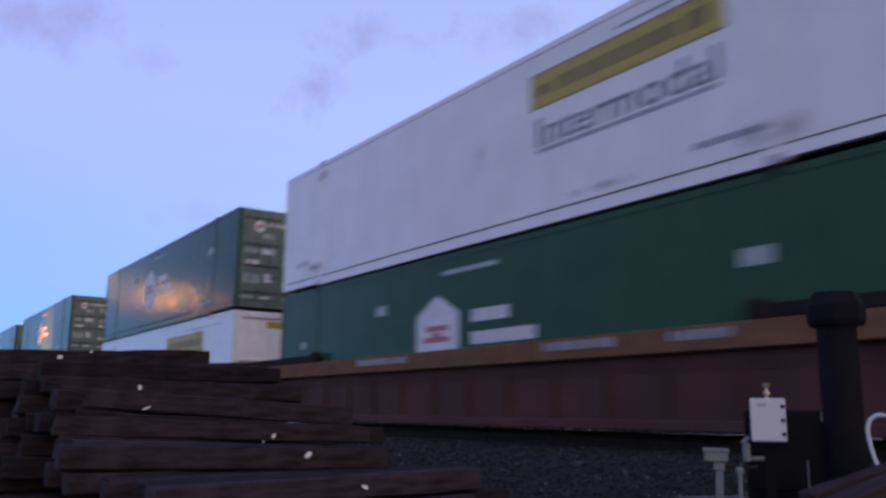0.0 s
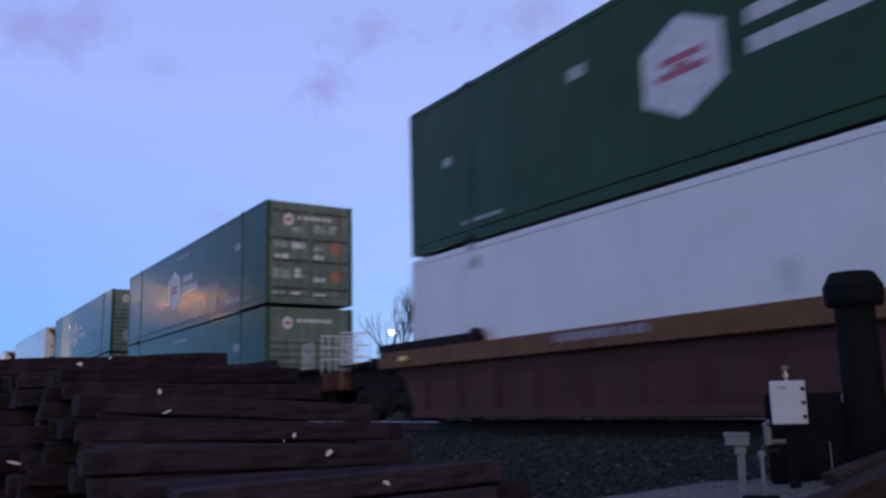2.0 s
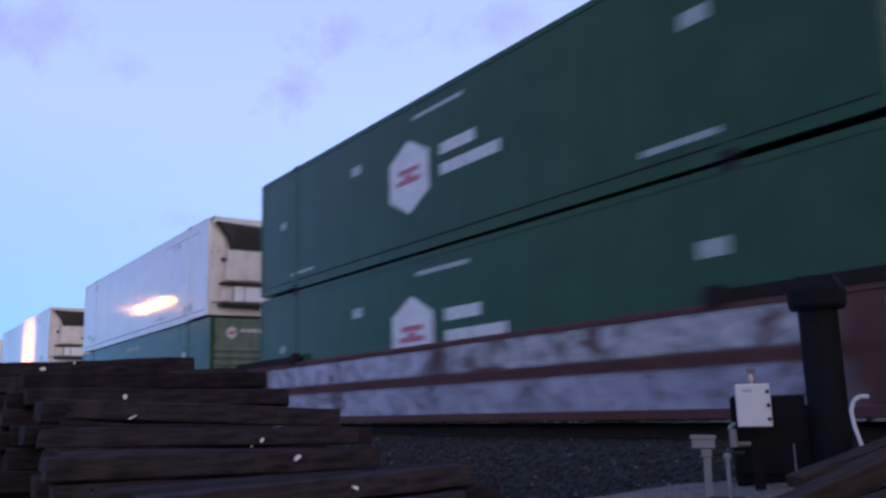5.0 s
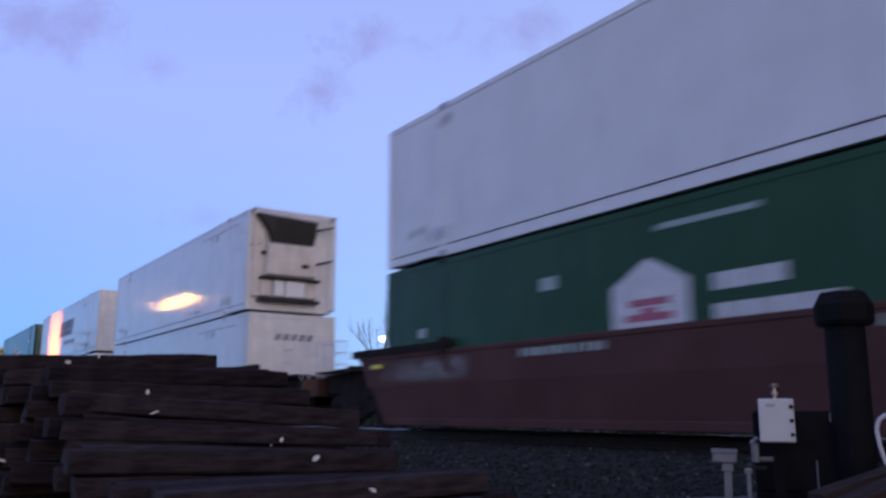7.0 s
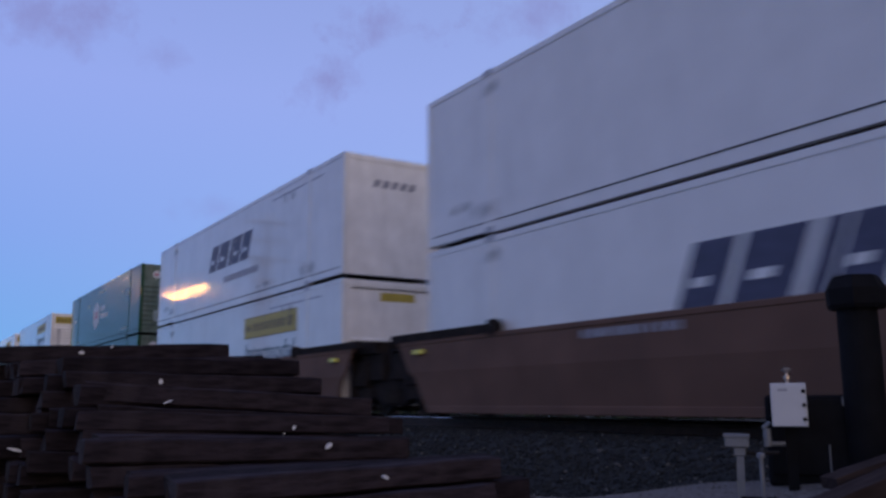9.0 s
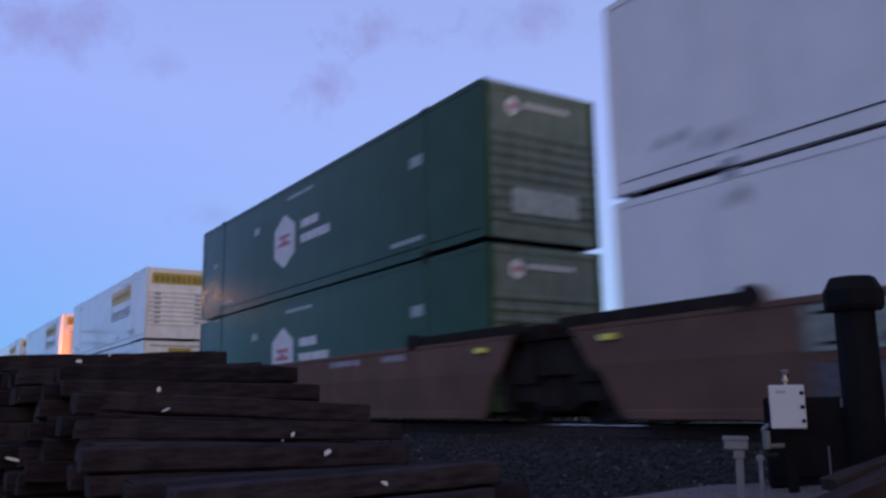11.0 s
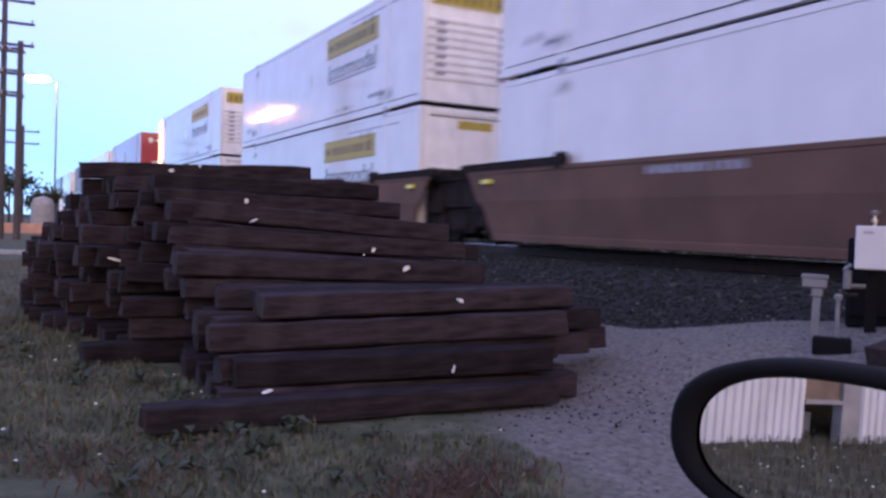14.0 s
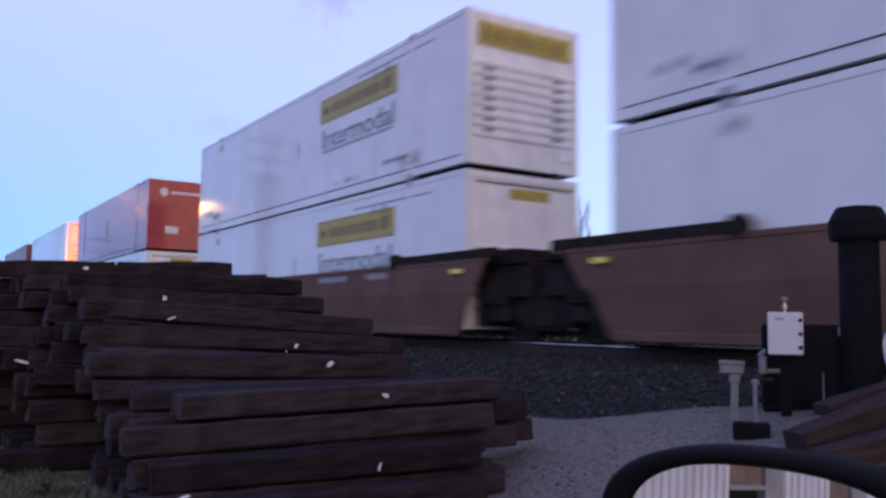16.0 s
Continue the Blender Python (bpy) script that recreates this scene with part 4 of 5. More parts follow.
def truck_master():
    """A two-axle truck, its middle at x = 0, track middle at y = 0, rail top at z = 0."""
    c = thing("rail_truck", "grimy dark cast-steel truck with two wheelsets under a well car", "rail truck", "trucks of the train")
    for s in (-1, 1):
        bm = bmesh.new()
        y = s * 1.0
        add_prism(bm, [(-1.18, 0.36), (-1.18, 0.62), (-0.80, 0.72), (-0.45, 0.90), (0.45, 0.90), (0.80, 0.72), (1.18, 0.62), (1.18, 0.36), (0.74, 0.40),
                       (0.42, 0.20), (-0.42, 0.20), (-0.74, 0.40)], "y", y - 0.07, y + 0.07)
        part("side_frame", bevelled(bm, 0.02), "dark", c)
        for k in (-0.2, 0.0, 0.2):
            bm = bmesh.new()
            add_tube(bm, (k, y + s * 0.10, 0.28), (k, y + s * 0.10, 0.56), 0.075, n=10)
            part("spring", bm, "steel", c)
        for x in (-0.89, 0.89):
            bm = bmesh.new()
            add_tube(bm, (x, y, 0.46), (x, y + s * 0.13, 0.46), 0.11, n=12)
            part("bearing_cap", bm, "dark", c)
    bm = bmesh.new()
    add_box(bm, -0.24, 0.24, -1.05, 1.05, 0.58, 0.84)
    part("bolster", bevelled(bm, 0.03), "dark", c)
    for x in (-0.89, 0.89):
        bm = bmesh.new()
        m = Matrix.Rotation(math.pi / 2, 4, "X")
        add_tube(bm, (0, -0.98, 0), (0, 0.98, 0), 0.08, n=10)
        for s in (-1, 1):
            k = Matrix.Translation((0, s * 0.755, 0)) @ Matrix.Rotation(-s * math.pi / 2, 4, "X")
            add_lathe(bm, [(0.10, -0.07), (0.46, -0.07), (0.488, -0.065), (0.488, -0.04), (0.462, -0.03), (0.458, 0.06), (0.40, 0.065), (0.37, 0.02), (0.20, 0.0), (0.14, 0.07), (0.08, 0.07)], k, 24)
            for a in range(6):
                add_box(bm, -0.03, 0.03, 0.22, 0.34, -0.02, 0.024, k @ Matrix.Rotation(a * math.pi / 3, 4, "Z"))
        w = part("wheelset", bm, "steel", c, "worn steel wheels on an axle")
        w.location = (x, 0, 0.46)
    return c


TRAVEL = []          # things that ride with the train: (thing, x at the start, y, z)
WHEELS = []


def ride(ob, x, y, z):
    ob.matrix_basis = pose(x, y, z)
    TRAVEL.append((ob, x, y, z))


# masters: paint, end paint, side, end, label
KINDS = {
    "wy": ("white", "white_end", "yellow", "slatted", "white container with a yellow name panel and dark teal lettering"),
    "wyl": ("white", "white_end", "yellow", "plain_label", "white container with a yellow name panel, stacked on a well car"),
    "gd": ("green", "green_end_lit", "hex", "doors", "dark green container with hexagon emblem and lettered doors"),
    "gr": ("green", "green_end_lit", "hex", "ribbed", "dark green container with hexagon emblem and ribbed end"),
    "wc": ("white", "white_end", "plain", "cooler", "plain white refrigerated container with black intake grille"),
    "ws": ("white", "white_end", "slanted", "mark", "white container with large slanted navy lettering"),
    "rd": ("red", "red", "diamond", "doors_red", "red container with a white hexagon on its end"),
    "mr": ("maroon", "maroon", "plain_dark", "plain", "dark maroon steel container on a well car"),
    "wp": ("white", "white_end", "plain", "plain_label", "plain white container stacked on a train"),
}
MASTERS = {}


def stacked(kind, x, z):
    if kind not in MASTERS:
        ob = MASTERS[kind] = container(*KINDS[kind])
        if kind == "rd":
            bm = bmesh.new()
            add_prism(bm, [(0.62 + 0.19 * math.cos(a), 2.42 + 0.19 * math.sin(a)) for a in [math.pi / 6 + k * math.pi / 3 for k in range(6)]], "x", HALF - 0.021, HALF - 0.012)
            part("emblem", bm, "decal", ob, "white hexagon emblem")
            bm = bmesh.new()
            add_box(bm, HALF - 0.021, HALF - 0.012, 0.9, 2.2, 2.36, 2.46)
            add_box(bm, HALF - 0.021, HALF - 0.012, 0.72, 1.25, 0.70, 1.0)
            lettering("lettering", bm, "decal", ob)
    else:
        ob = copy_thing(MASTERS[kind], Matrix())
    tagged(ob, group="containers on the train")
    ride(ob, x, NEAR, z)


SPRAY_D = [(-7.6, 7.6, 0.14, 0.73, "spray_blue"), (-7.4, 0.2, 0.85, 1.34, "spray_blue"), (0.0, 7.4, 0.85, 1.36, "spray_pale")]
SPRAY_E = [(-8.1, -4.9, 0.84, 1.34, "chalk"), (4.4, 7.9, 0.84, 1.30, "chalk")]
INK = [(x0, x1, z0, z1, "dark") for x0, x1, z0, z1 in ((-5.00, -4.62, 1.21, 1.25), (-4.56, -4.48, 0.94, 1.18), (-4.92, -4.50, 0.88, 0.92), (-3.62, -3.15, 1.12, 1.16),
                                                       (-3.36, -2.92, 0.98, 1.02), (-3.05, -2.72, 1.21, 1.25), (-2.80, -2.74, 0.90, 1.10))]
SPRAY_G = INK + [(-5.15, -2.5, 0.80, 1.34, "spray2"), (-5.1, -2.45, 0.14, 0.72, "spray3")]
SPRAY_J = [(1.4, 6.2, 0.82, 1.38, "chalk"), (1.2, 4.6, 0.14, 0.73, "chalk")]
# start x, upper, lower, car style, car paint, coupled ahead, coupled behind, graffiti
UNITS = [
    (-11.85, "wy", "gr", "chord", "rust", False, False, None),
    (-31.43, "gd", "wyl", "chord", "rust", False, True, None),
    (-55.48, "gd", "gr", "sheet", "oxide", True, False, None),
    (-75.22, "gr", "gr", "sheet", "oxide", False, False, SPRAY_D),
    (-95.05, "wc", "gr", "sheet", "oxide", False, True, SPRAY_E),
    (-118.97, "wc", "ws", "sheet", "tan", True, False, None),
    (-138.88, "ws", "wyl", "sheet", "tan", False, False, SPRAY_G),
    (-158.17, "gr", "gr", "sheet", "tan", False, True, None),
    (-181.87, "wy", "wyl", "sheet", "tan", True, False, None),
    (-201.53, "wy", "wyl", "sheet", "tan", False, False, SPRAY_J),
    (-221.43, "wy", "wyl", "sheet", "tan", False, True, None),
    (-244.86, "rd", "wp", "sheet", "oxide", True, False, None),
    (-264.50, "wp", "wp", "sheet", "oxide", False, False, None),
    (-284.10, "mr", "gr", "sheet", "oxide", False, True, None),
    (-308.10, "wp", "wp", "sheet", "oxide", True, False, None),
    (-327.70, "gr", "gr", "sheet", "oxide", False, True, None),
]
CARS = {}
CAR_WORDS = {"rust": "rust-orange well car with a heavy top chord and side stakes", "oxide": "oxide-red steel well car with smooth grimy sides",
             "tan": "faded brown steel well car with smooth grimy sides"}
truck = truck_master()
trucks_at = []
for x, up, low, style, paint, fc, rc, spray in UNITS:
    key = (style, paint, fc, rc, str(spray))
    if key not in CARS:
        car = CARS[key] = well_car(style, paint, fc, rc, CAR_WORDS[paint] + (" and pale graffiti" if spray in (SPRAY_D, SPRAY_G) else " and chalky smears" if spray else ""), spray)
    else:
        car = copy_thing(CARS[key], Matrix())
    tagged(car, group="well cars of the train")
    ride(car, x, NEAR, RAIL)
    stacked(low, x, RAIL + 0.15)
    stacked(up, x, RAIL + 0.15 + 2.995)
    if fc:
        trucks_at.append(x + 9.85)
    trucks_at.append(x - 9.84)
for k, x in enumerate(trucks_at):
    ob = truck if k == 0 else copy_thing(truck, Matrix())
    ride(ob, x, MID, RAIL)
    if x > -250:
        WHEELS += [q for q in ob.children if q.name.startswith("wheelset")]


# ---------------------------------------------------------------- the pile of ties
TIE_LENGTH = (2.6, 2.55, 2.62, 2.4, 2.58, 2.72, 2.6, 2.2, 2.6, 2.5, 2.65, 2.6)


def tie_mesh(seed):
    rng = random.Random(seed)
    length = TIE_LENGTH[seed]
    n = 10
    bm = bmesh.new()
    rings = []
    w, h = rng.uniform(0.105, 0.123), 0.0895
    for i in range(n + 1):
        y = -length / 2 + length * i / n
        b = 0.009 + 0.010 * rng.random()
        ring = []
        for x, z in ((-w + b, -h), (w - b, -h), (w, -h + b), (w, h - b), (w - b, h), (-w + b, h), (-w, h - b), (-w, -h + b)):
            k = 0.034 * noise.noise((x * 9 + seed, y * 2.6, z * 9))
            ring.append(bm.verts.new((x * (1 + k * 3) + rng.uniform(-0.003, 0.003), y + (rng.uniform(-0.018, 0.018) if i in (0, n) else 0), z + (min(0, k) if z > 0 else 0))))
        rings.append(ring)
    for a, b in zip(rings, rings[1:]):
        for k in range(8):
            bm.faces.new((a[k], a[(k + 1) % 8], b[(k + 1) % 8], b[k]))
    caps = [bm.faces.new(rings[0][::-1]), bm.faces.new(rings[-1])]
    for f in caps:
        f.material_index = 1
    return mesh_of("railroad_tie", bm, "tie", "tie_end")


TIE = [tie_mesh(s) for s in range(12)]
LAYER = 0.183
# how high the pile is and where its middle lies, from the front row backwards
PILE_X = [-14.2, -13.4, -12.6, -11.8, -11.2, -10.6, -10.1, -9.4, -8.9, -8.3, -7.75, -7.45, -6.9, -6.6, -6.0, -5.65, -5.3, -4.95]
PILE_N = [2, 3, 5, 6, 7, 8.4, 9, 9, 8.6, 7.6, 7, 6, 5, 4.4, 4, 4, 3, 1]
PILE_Y = [1.8, 1.8, 1.8, 1.85, 1.9, 2.0, 2.1, 2.4, 2.6, 2.7, 2.62, 2.65, 2.65, 2.6, 2.85, 2.9, 2.42, 2.03]
# the street side of the heap: no tie end lies nearer the street than this
FACE_X = [-14.2, -12, -11.2, -10.4, -9.5, -8.5, -7.6, -7.2, -6.5, -5.5, -5.2, -4.9]
FACE_Y = [0.3, 0.24, 0.24, 0.30, 0.52, 0.68, 0.80, 1.12, 1.20, 1.10, 0.95, 0.69]
LEAN_X = [-12, -10.1, -9.5, -9.0, -8.4, -7.7, -7.0, -6.4, -5.65, -5.2, -4.9]
LEAN = [0, 2.6, 2.0, 0.3, -1.4, -3.0, -1.6, 0.0, 1.8, 1.4, 0]


def pile():
    rng = random.Random(12)
    x = -4.95
    while x > -14.2:
        n = int(round(np.interp(x, PILE_X, PILE_N)))
        yc = float(np.interp(x, PILE_X, PILE_Y))
        for k in range(n):
            top = k >= n - 2
            kind = rng.randrange(12) if k or x < -5 else 5
            ob = new("railroad_tie", TIE[kind])
            yaw = rng.gauss(0.5 if x < -8 else -2.5, 3.6 if top else 2.4) if k or x < -5 else 0.5
            lean = float(np.interp(x, LEAN_X, LEAN)) + rng.gauss(0, 0.5) * (1.0 if k == n - 1 else 0.7 if k == n - 2 else 0.4) if k >= n - 3 and k > 0 else 0
            shove = 0.0 if top or x > -7.3 else -0.5           # lower courses stick out on the street side
            if not top and x < -5.4 and rng.random() < 0.25:
                shove += 0.45                                   # some are pushed in and leave dark pockets
            y = yc + shove + rng.gauss(0, 0.15 if top else 0.26 if x < -5.4 else 0.05)
            if k == 0 and x > -7:
                y = min(y, 2.6)
            face = float(np.interp(x, FACE_X, FACE_Y)) + (0.25 if k * LAYER > 1.0 else 0)
            y = max(y, face + TIE_LENGTH[kind] / 2 + (rng.uniform(0, 0.3) if k or x < -5 else 0))
            ob.matrix_basis = pose(x + rng.uniform(-0.012, 0.012), y, 0.09 + LAYER * k + 0.022 * abs(lean) * 0.5, lean, rng.gauss(0, 3.2) if k else 0, yaw) @ Matrix.Diagonal((rng.uniform(0.88, 1.06), 1, rng.uniform(0.84, 1.04), 1))
            tagged(ob, "dark creosoted wooden railroad tie in a heap", "railroad tie", "pile of ties")
        x -= 0.252 + rng.uniform(0, 0.015)
    # ties thrown askew on and beside the heap
    for x, y, z, rx, rz in ((-10.3, 2.12, 1.76, 2.6, 3), (-6.75, 2.52, 0.83, -1.2, -3), (-7.5, 1.92, 0.09, 0, 3), (-9.9, 1.75, 0.09, 0, 5)):
        ob = new("railroad_tie", rng.choice(TIE))
        ob.matrix_basis = pose(x, y, z, rx, 0, rz)
        tagged(ob, "weathered railroad tie lying askew on the heap", "railroad tie", "pile of ties")


pile()
# pale plastic scraps and chalk-white splinters caught on the ties
for x, y, z, w, h in ((-10.157, 1.748, 1.749, 0.03, 0.02), (-8.229, 2.122, 1.395, 0.018, 0.024), (-7.138, 3.000, 0.980, 0.02, 0.022),
                      (-6.592, 3.077, 0.846, 0.034, 0.019), (-5.593, 3.062, 0.666, 0.026, 0.014), (-10.176, 2.069, 1.821, 0.012, 0.016),
                      (-5.036, 1.459, 0.182, 0.034, 0.008), (-7.641, 2.040, 1.207, 0.04, 0.006), (-7.150, 2.913, 0.933, 0.008, 0.007),
                      (-8.333, 0.957, 0.810, 0.07, 0.012), (-5.044, 3.128, 0.250, 0.004, 0.024), (-5.058, 2.736, 0.256, 0.004, 0.027)):
    bm = bmesh.new()
    add_prism(bm, [(-w, -h * 0.6), (-w * 0.2, -h), (w, -h * 0.5), (w * 0.8, h * 0.7), (w * 0.1, h), (-w * 0.7, h * 0.5)], "x", -0.012, 0.012)
    solid("plastic_scrap", bm, "tag", "small white plastic scrap caught on a tie", "scrap", "scraps on the ties", m=pose(x, y, z, random.Random(str(x)).uniform(-30, 30), 0, 3))

# ---------------------------------------------------------------- lineside equipment by the crossing


def polar(yaw, r, z):
    return (-r * math.sin(radians(yaw)), r * math.cos(radians(yaw)), z)


FACE = 34.0            # the heading from which the equipment is seen squarely


def at_heading(yaw, r, z=0.0, turn=0.0):
    x, y, _ = polar(yaw, r, 0)
    return pose(x, y, z, 0, 0, yaw + turn)


def ground_at(m):
    return ground_height(m.translation.x, m.translation.y)


# black vent pipe with a faceted cap
m = at_heading(31.75, 7.55)
g = ground_at(m)
pipe = thing("vent_pipe", "thick black steel vent pipe with a faceted cap", "vent pipe", m=pose(*m.translation.xy, g, 0, 0, 32))
bm = bmesh.new()
add_lathe(bm, [(0.150, -0.05), (0.150, 1.96 - g)], Matrix(), 24)
part("pipe", bm, "black", pipe, smooth=False)
bm = bmesh.new()
add_lathe(bm, [(0.152, 0.0), (0.21, 0.0), (0.21, 0.05), (0.152, 0.06)], Matrix(), 20)
part("base_flange", bm, "black", pipe)
bm = bmesh.new()
add_lathe(bm, [(0.155, 1.905 - g), (0.205, 1.90 - g), (0.226, 1.935 - g), (0.232, 2.06 - g), (0.175, 2.165 - g), (0.02, 2.185 - g)], Matrix.Rotation(radians(9), 4, "Z"), 7)
part("cap", bm, "black", pipe, "black faceted cap")

# black cabinet behind the white box
m = at_heading(34.6, 7.75)
g = ground_at(m)
cab = thing("equipment_cabinet", "black steel equipment cabinet beside the vent pipe", "cabinet", m=pose(*m.translation.xy, g, 0, 0, FACE))
part("body", box_bm(-0.36, 0.34, -0.20, 0.25, -0.03, 1.235 - g, 0.02), "black", cab)
bm = bmesh.new()
add_box(bm, -0.33, 0.31, -0.218, -0.202, 0.06, 1.20 - g)
door = part("door", bevelled(bm, 0.006), "black", cab)
bm = bmesh.new()
add_box(bm, 0.215, 0.228, -0.24, -0.219, 0.60, 0.67)
add_box(bm, 0.245, 0.262, -0.235, -0.219, 0.60, 0.66)
part("handle", bm, "galv", door, "steel handle")
bm = bmesh.new()
add_tube(bm, (0.10, -0.225, 0.05), (0.10, -0.225, 0.30), 0.007, n=6)
part("conduit", bm, "galv", cab)

# white enclosure on a post in front of it
m = at_heading(35.95, 7.25)
g = ground_at(m)
enc = thing("junction_box", "white plastic junction box with brass fitting on a post", "junction box", m=pose(*m.translation.xy, g, 0, 0, FACE + 3))
z0, z1 = 1.002 - g, 1.318 - g
part("post", box_bm(-0.04, 0.04, 0.075, 0.14, -0.04, z1 - 0.03), "black", enc)
body = part("body", box_bm(-0.122, 0.122, -0.05, 0.075, z0, z1, 0.014), "box", enc)
part("lid", box_bm(-0.128, 0.128, -0.072, -0.048, z0 - 0.006, z1 + 0.006, 0.008), "box", body)
for k in range(3):
    bm = bmesh.new()
    add_tube(bm, (0.108, -0.082, z0 + 0.05 + 0.105 * k), (0.108, -0.0715, z0 + 0.05 + 0.105 * k), 0.016, n=10)
    part("lid_screw", bm, "black", body)
bm = bmesh.new()
add_box(bm, -0.075, -0.005, -0.0745, -0.0715, z1 - 0.055, z1 - 0.035)
part("label", bm, "greyink", body)
bm = bmesh.new()
add_lathe(bm, [(0.012, z1), (0.012, z1 + 0.03), (0.026, z1 + 0.035), (0.026, z1 + 0.06), (0.012, z1 + 0.065), (0.010, z1 + 0.085), (0.034, z1 + 0.10), (0.036, z1 + 0.115), (0.012, z1 + 0.125)], Matrix(), 12)
part("fitting", bm, "brass", enc, "brass valve fitting")
bm = bmesh.new()
add_tube(bm, (-0.17, 0.02, z0 - 0.02), (-0.17, 0.02, z0 - 0.16), 0.03, n=8)
add_tube(bm, (-0.20, 0.0, z0 - 0.02), (-0.15, 0.04, z0 + 0.02), 0.018, n=8)
add_tube(bm, (-0.17, 0.02, z0 - 0.14), (-0.04, 0.10, z0 - 0.14), 0.018, n=8)
part("regulator", bm, "galv", enc, "small galvanised regulator")

# galvanised post with a small weathered head
m = at_heading(39.2, 7.05)
g = ground_at(m)
post = thing("marker_post", "galvanised angle post with a small grey terminal head", "post", m=pose(*m.translation.xy, g, 0, 1.5, 38))
bm = bmesh.new()
add_prism(bm, [(-0.005, -0.02), (0.05, -0.02), (0.05, 0.0), (0.012, 0.0), (0.012, 0.045), (-0.005, 0.045)], "z", -0.05, 0.84 - g)
part("upright", bm, "galv", post)
head = part("head", box_bm(-0.088, 0.088, -0.05, 0.07, 0.845 - g, 0.932 - g, 0.01), "galv", post)
part("cap", box_bm(-0.098, 0.094, -0.058, 0.078, 0.915 - g, 0.945 - g, 0.006), "galv", head)
part("collar", box_bm(-0.02, 0.062, -0.03, 0.055, 0.78 - g, 0.85 - g, 0.008), "galv", post)
bm = bmesh.new()
add_tube(bm, (0.06, 0.03, 0.80 - g), (0.30, 0.05, 0.815 - g), 0.014, n=8)
part("cross_pipe", bm, "steel", post)
m2 = at_heading(37.75, 6.85)
g2 = ground_at(m2)
stub = thing("pipe_stub", "dull steel pipe stub with a flange in the grit", "pipe", m=pose(*m2.translation.xy, g2, 0, 0, 38))
bm = bmesh.new()
add_lathe(bm, [(0.016, -0.04), (0.016, 0.78 - g2), (0.03, 0.78 - g2), (0.03, 0.81 - g2), (0.012, 0.82 - g2)], Matrix(), 12)
part("pipe", bm, "galv", stub)
part("block", box_bm(-0.16, 0.10, -0.08, 0.06, -0.03, 0.10, 0.012), "black", stub)


def beam(a, b, w, h, mat, label, roll=0):
    a, b = Vector(a), Vector(b)
    L = (b - a).length
    bm = bmesh.new()
    n = 8
    rng = random.Random(int(L * 1000))
    rings = []
    for i in range(n + 1):
        x = L * i / n
        j = lambda: rng.uniform(-0.006, 0.006)
        rings.append([bm.verts.new((x, yy + j(), zz + j())) for yy, zz in ((-w, -h), (w, -h), (w, h), (-w, h))])
    for p, q in zip(rings, rings[1:]):
        for k in range(4):
            bm.faces.new((p[k], p[(k + 1) % 4], q[(k + 1) % 4], q[k]))
    bm.faces.new(rings[0][::-1])
    bm.faces.new(rings[-1])
    turn = (b - a).to_track_quat("X", "Z").to_matrix().to_4x4()
    return solid("timber_beam", bm, mat, label, "timber", "timbers by the crossing", m=Matrix.Translation(a) @ turn @ Matrix.Rotation(radians(roll), 4, "X"))


# long brown timbers propped on blocks at the crossing
beam((-3.46, 4.86, 0.47), (-3.00, 7.14, 1.07), 0.10, 0.075, "timber", "long brown timber propped at a slant by the crossing")
beam((-3.66, 5.42, 0.64), (-3.24, 6.70, 0.985), 0.085, 0.04, "timber", "brown plank propped at a slant by the crossing")
beam((-3.20, 4.70, 0.40), (-2.60, 6.60, 0.80), 0.09, 0.07, "timber", "reddish brown timber lying under slanted beams by the crossing")
ge = ground_height(-3.3, 6.0)
solid("timber_block", box_bm(-0.30, 0.30, -0.12, 0.12, -0.05, 0.66 - ge, 0.015), "timber", "stout brown timber block under slanted beams", "timber", m=pose(-3.3, 6.0, ge, 0, 0, 8))

# white cable loop beside the pipe
bm = bmesh.new()
pts = [(0.085, 0, -0.05), (0.05, 0, 0.30), (0.012, 0, 0.45), (0.0, 0, 0.57), (0.022, 0, 0.64), (0.07, 0, 0.675), (0.13, 0, 0.67)]
for p, q in zip(pts, pts[1:]):
    add_tube(bm, p, q, 0.015, n=8)
m = at_heading(30.5, 7.1)
solid("cable_riser", bm, "box", "pale cable riser bent over beside the vent pipe", "cable", m=pose(*m.translation.xy, ground_at(m), 0, 0, 30))

# ---------------------------------------------------------------- the car from which the view is taken: door and side mirror
CAR = 10.0


def car_space(fwd, left, z=0.0):
    return pose(0, 0, 0, 0, 0, CAR) @ Vector((-left, fwd, z))


door = thing("car_door", "dark car door with its window down", "car door", m=pose(*car_space(0, 0).xy, 0, 0, 0, CAR))
part("skin", box_bm(-0.42, -0.33, -0.55, 0.78, 0.30, 0.86, 0.03), "car", door)
part("sill_trim", box_bm(-0.415, -0.335, -0.54, 0.77, 0.858, 0.885, 0.008), "trim", door)


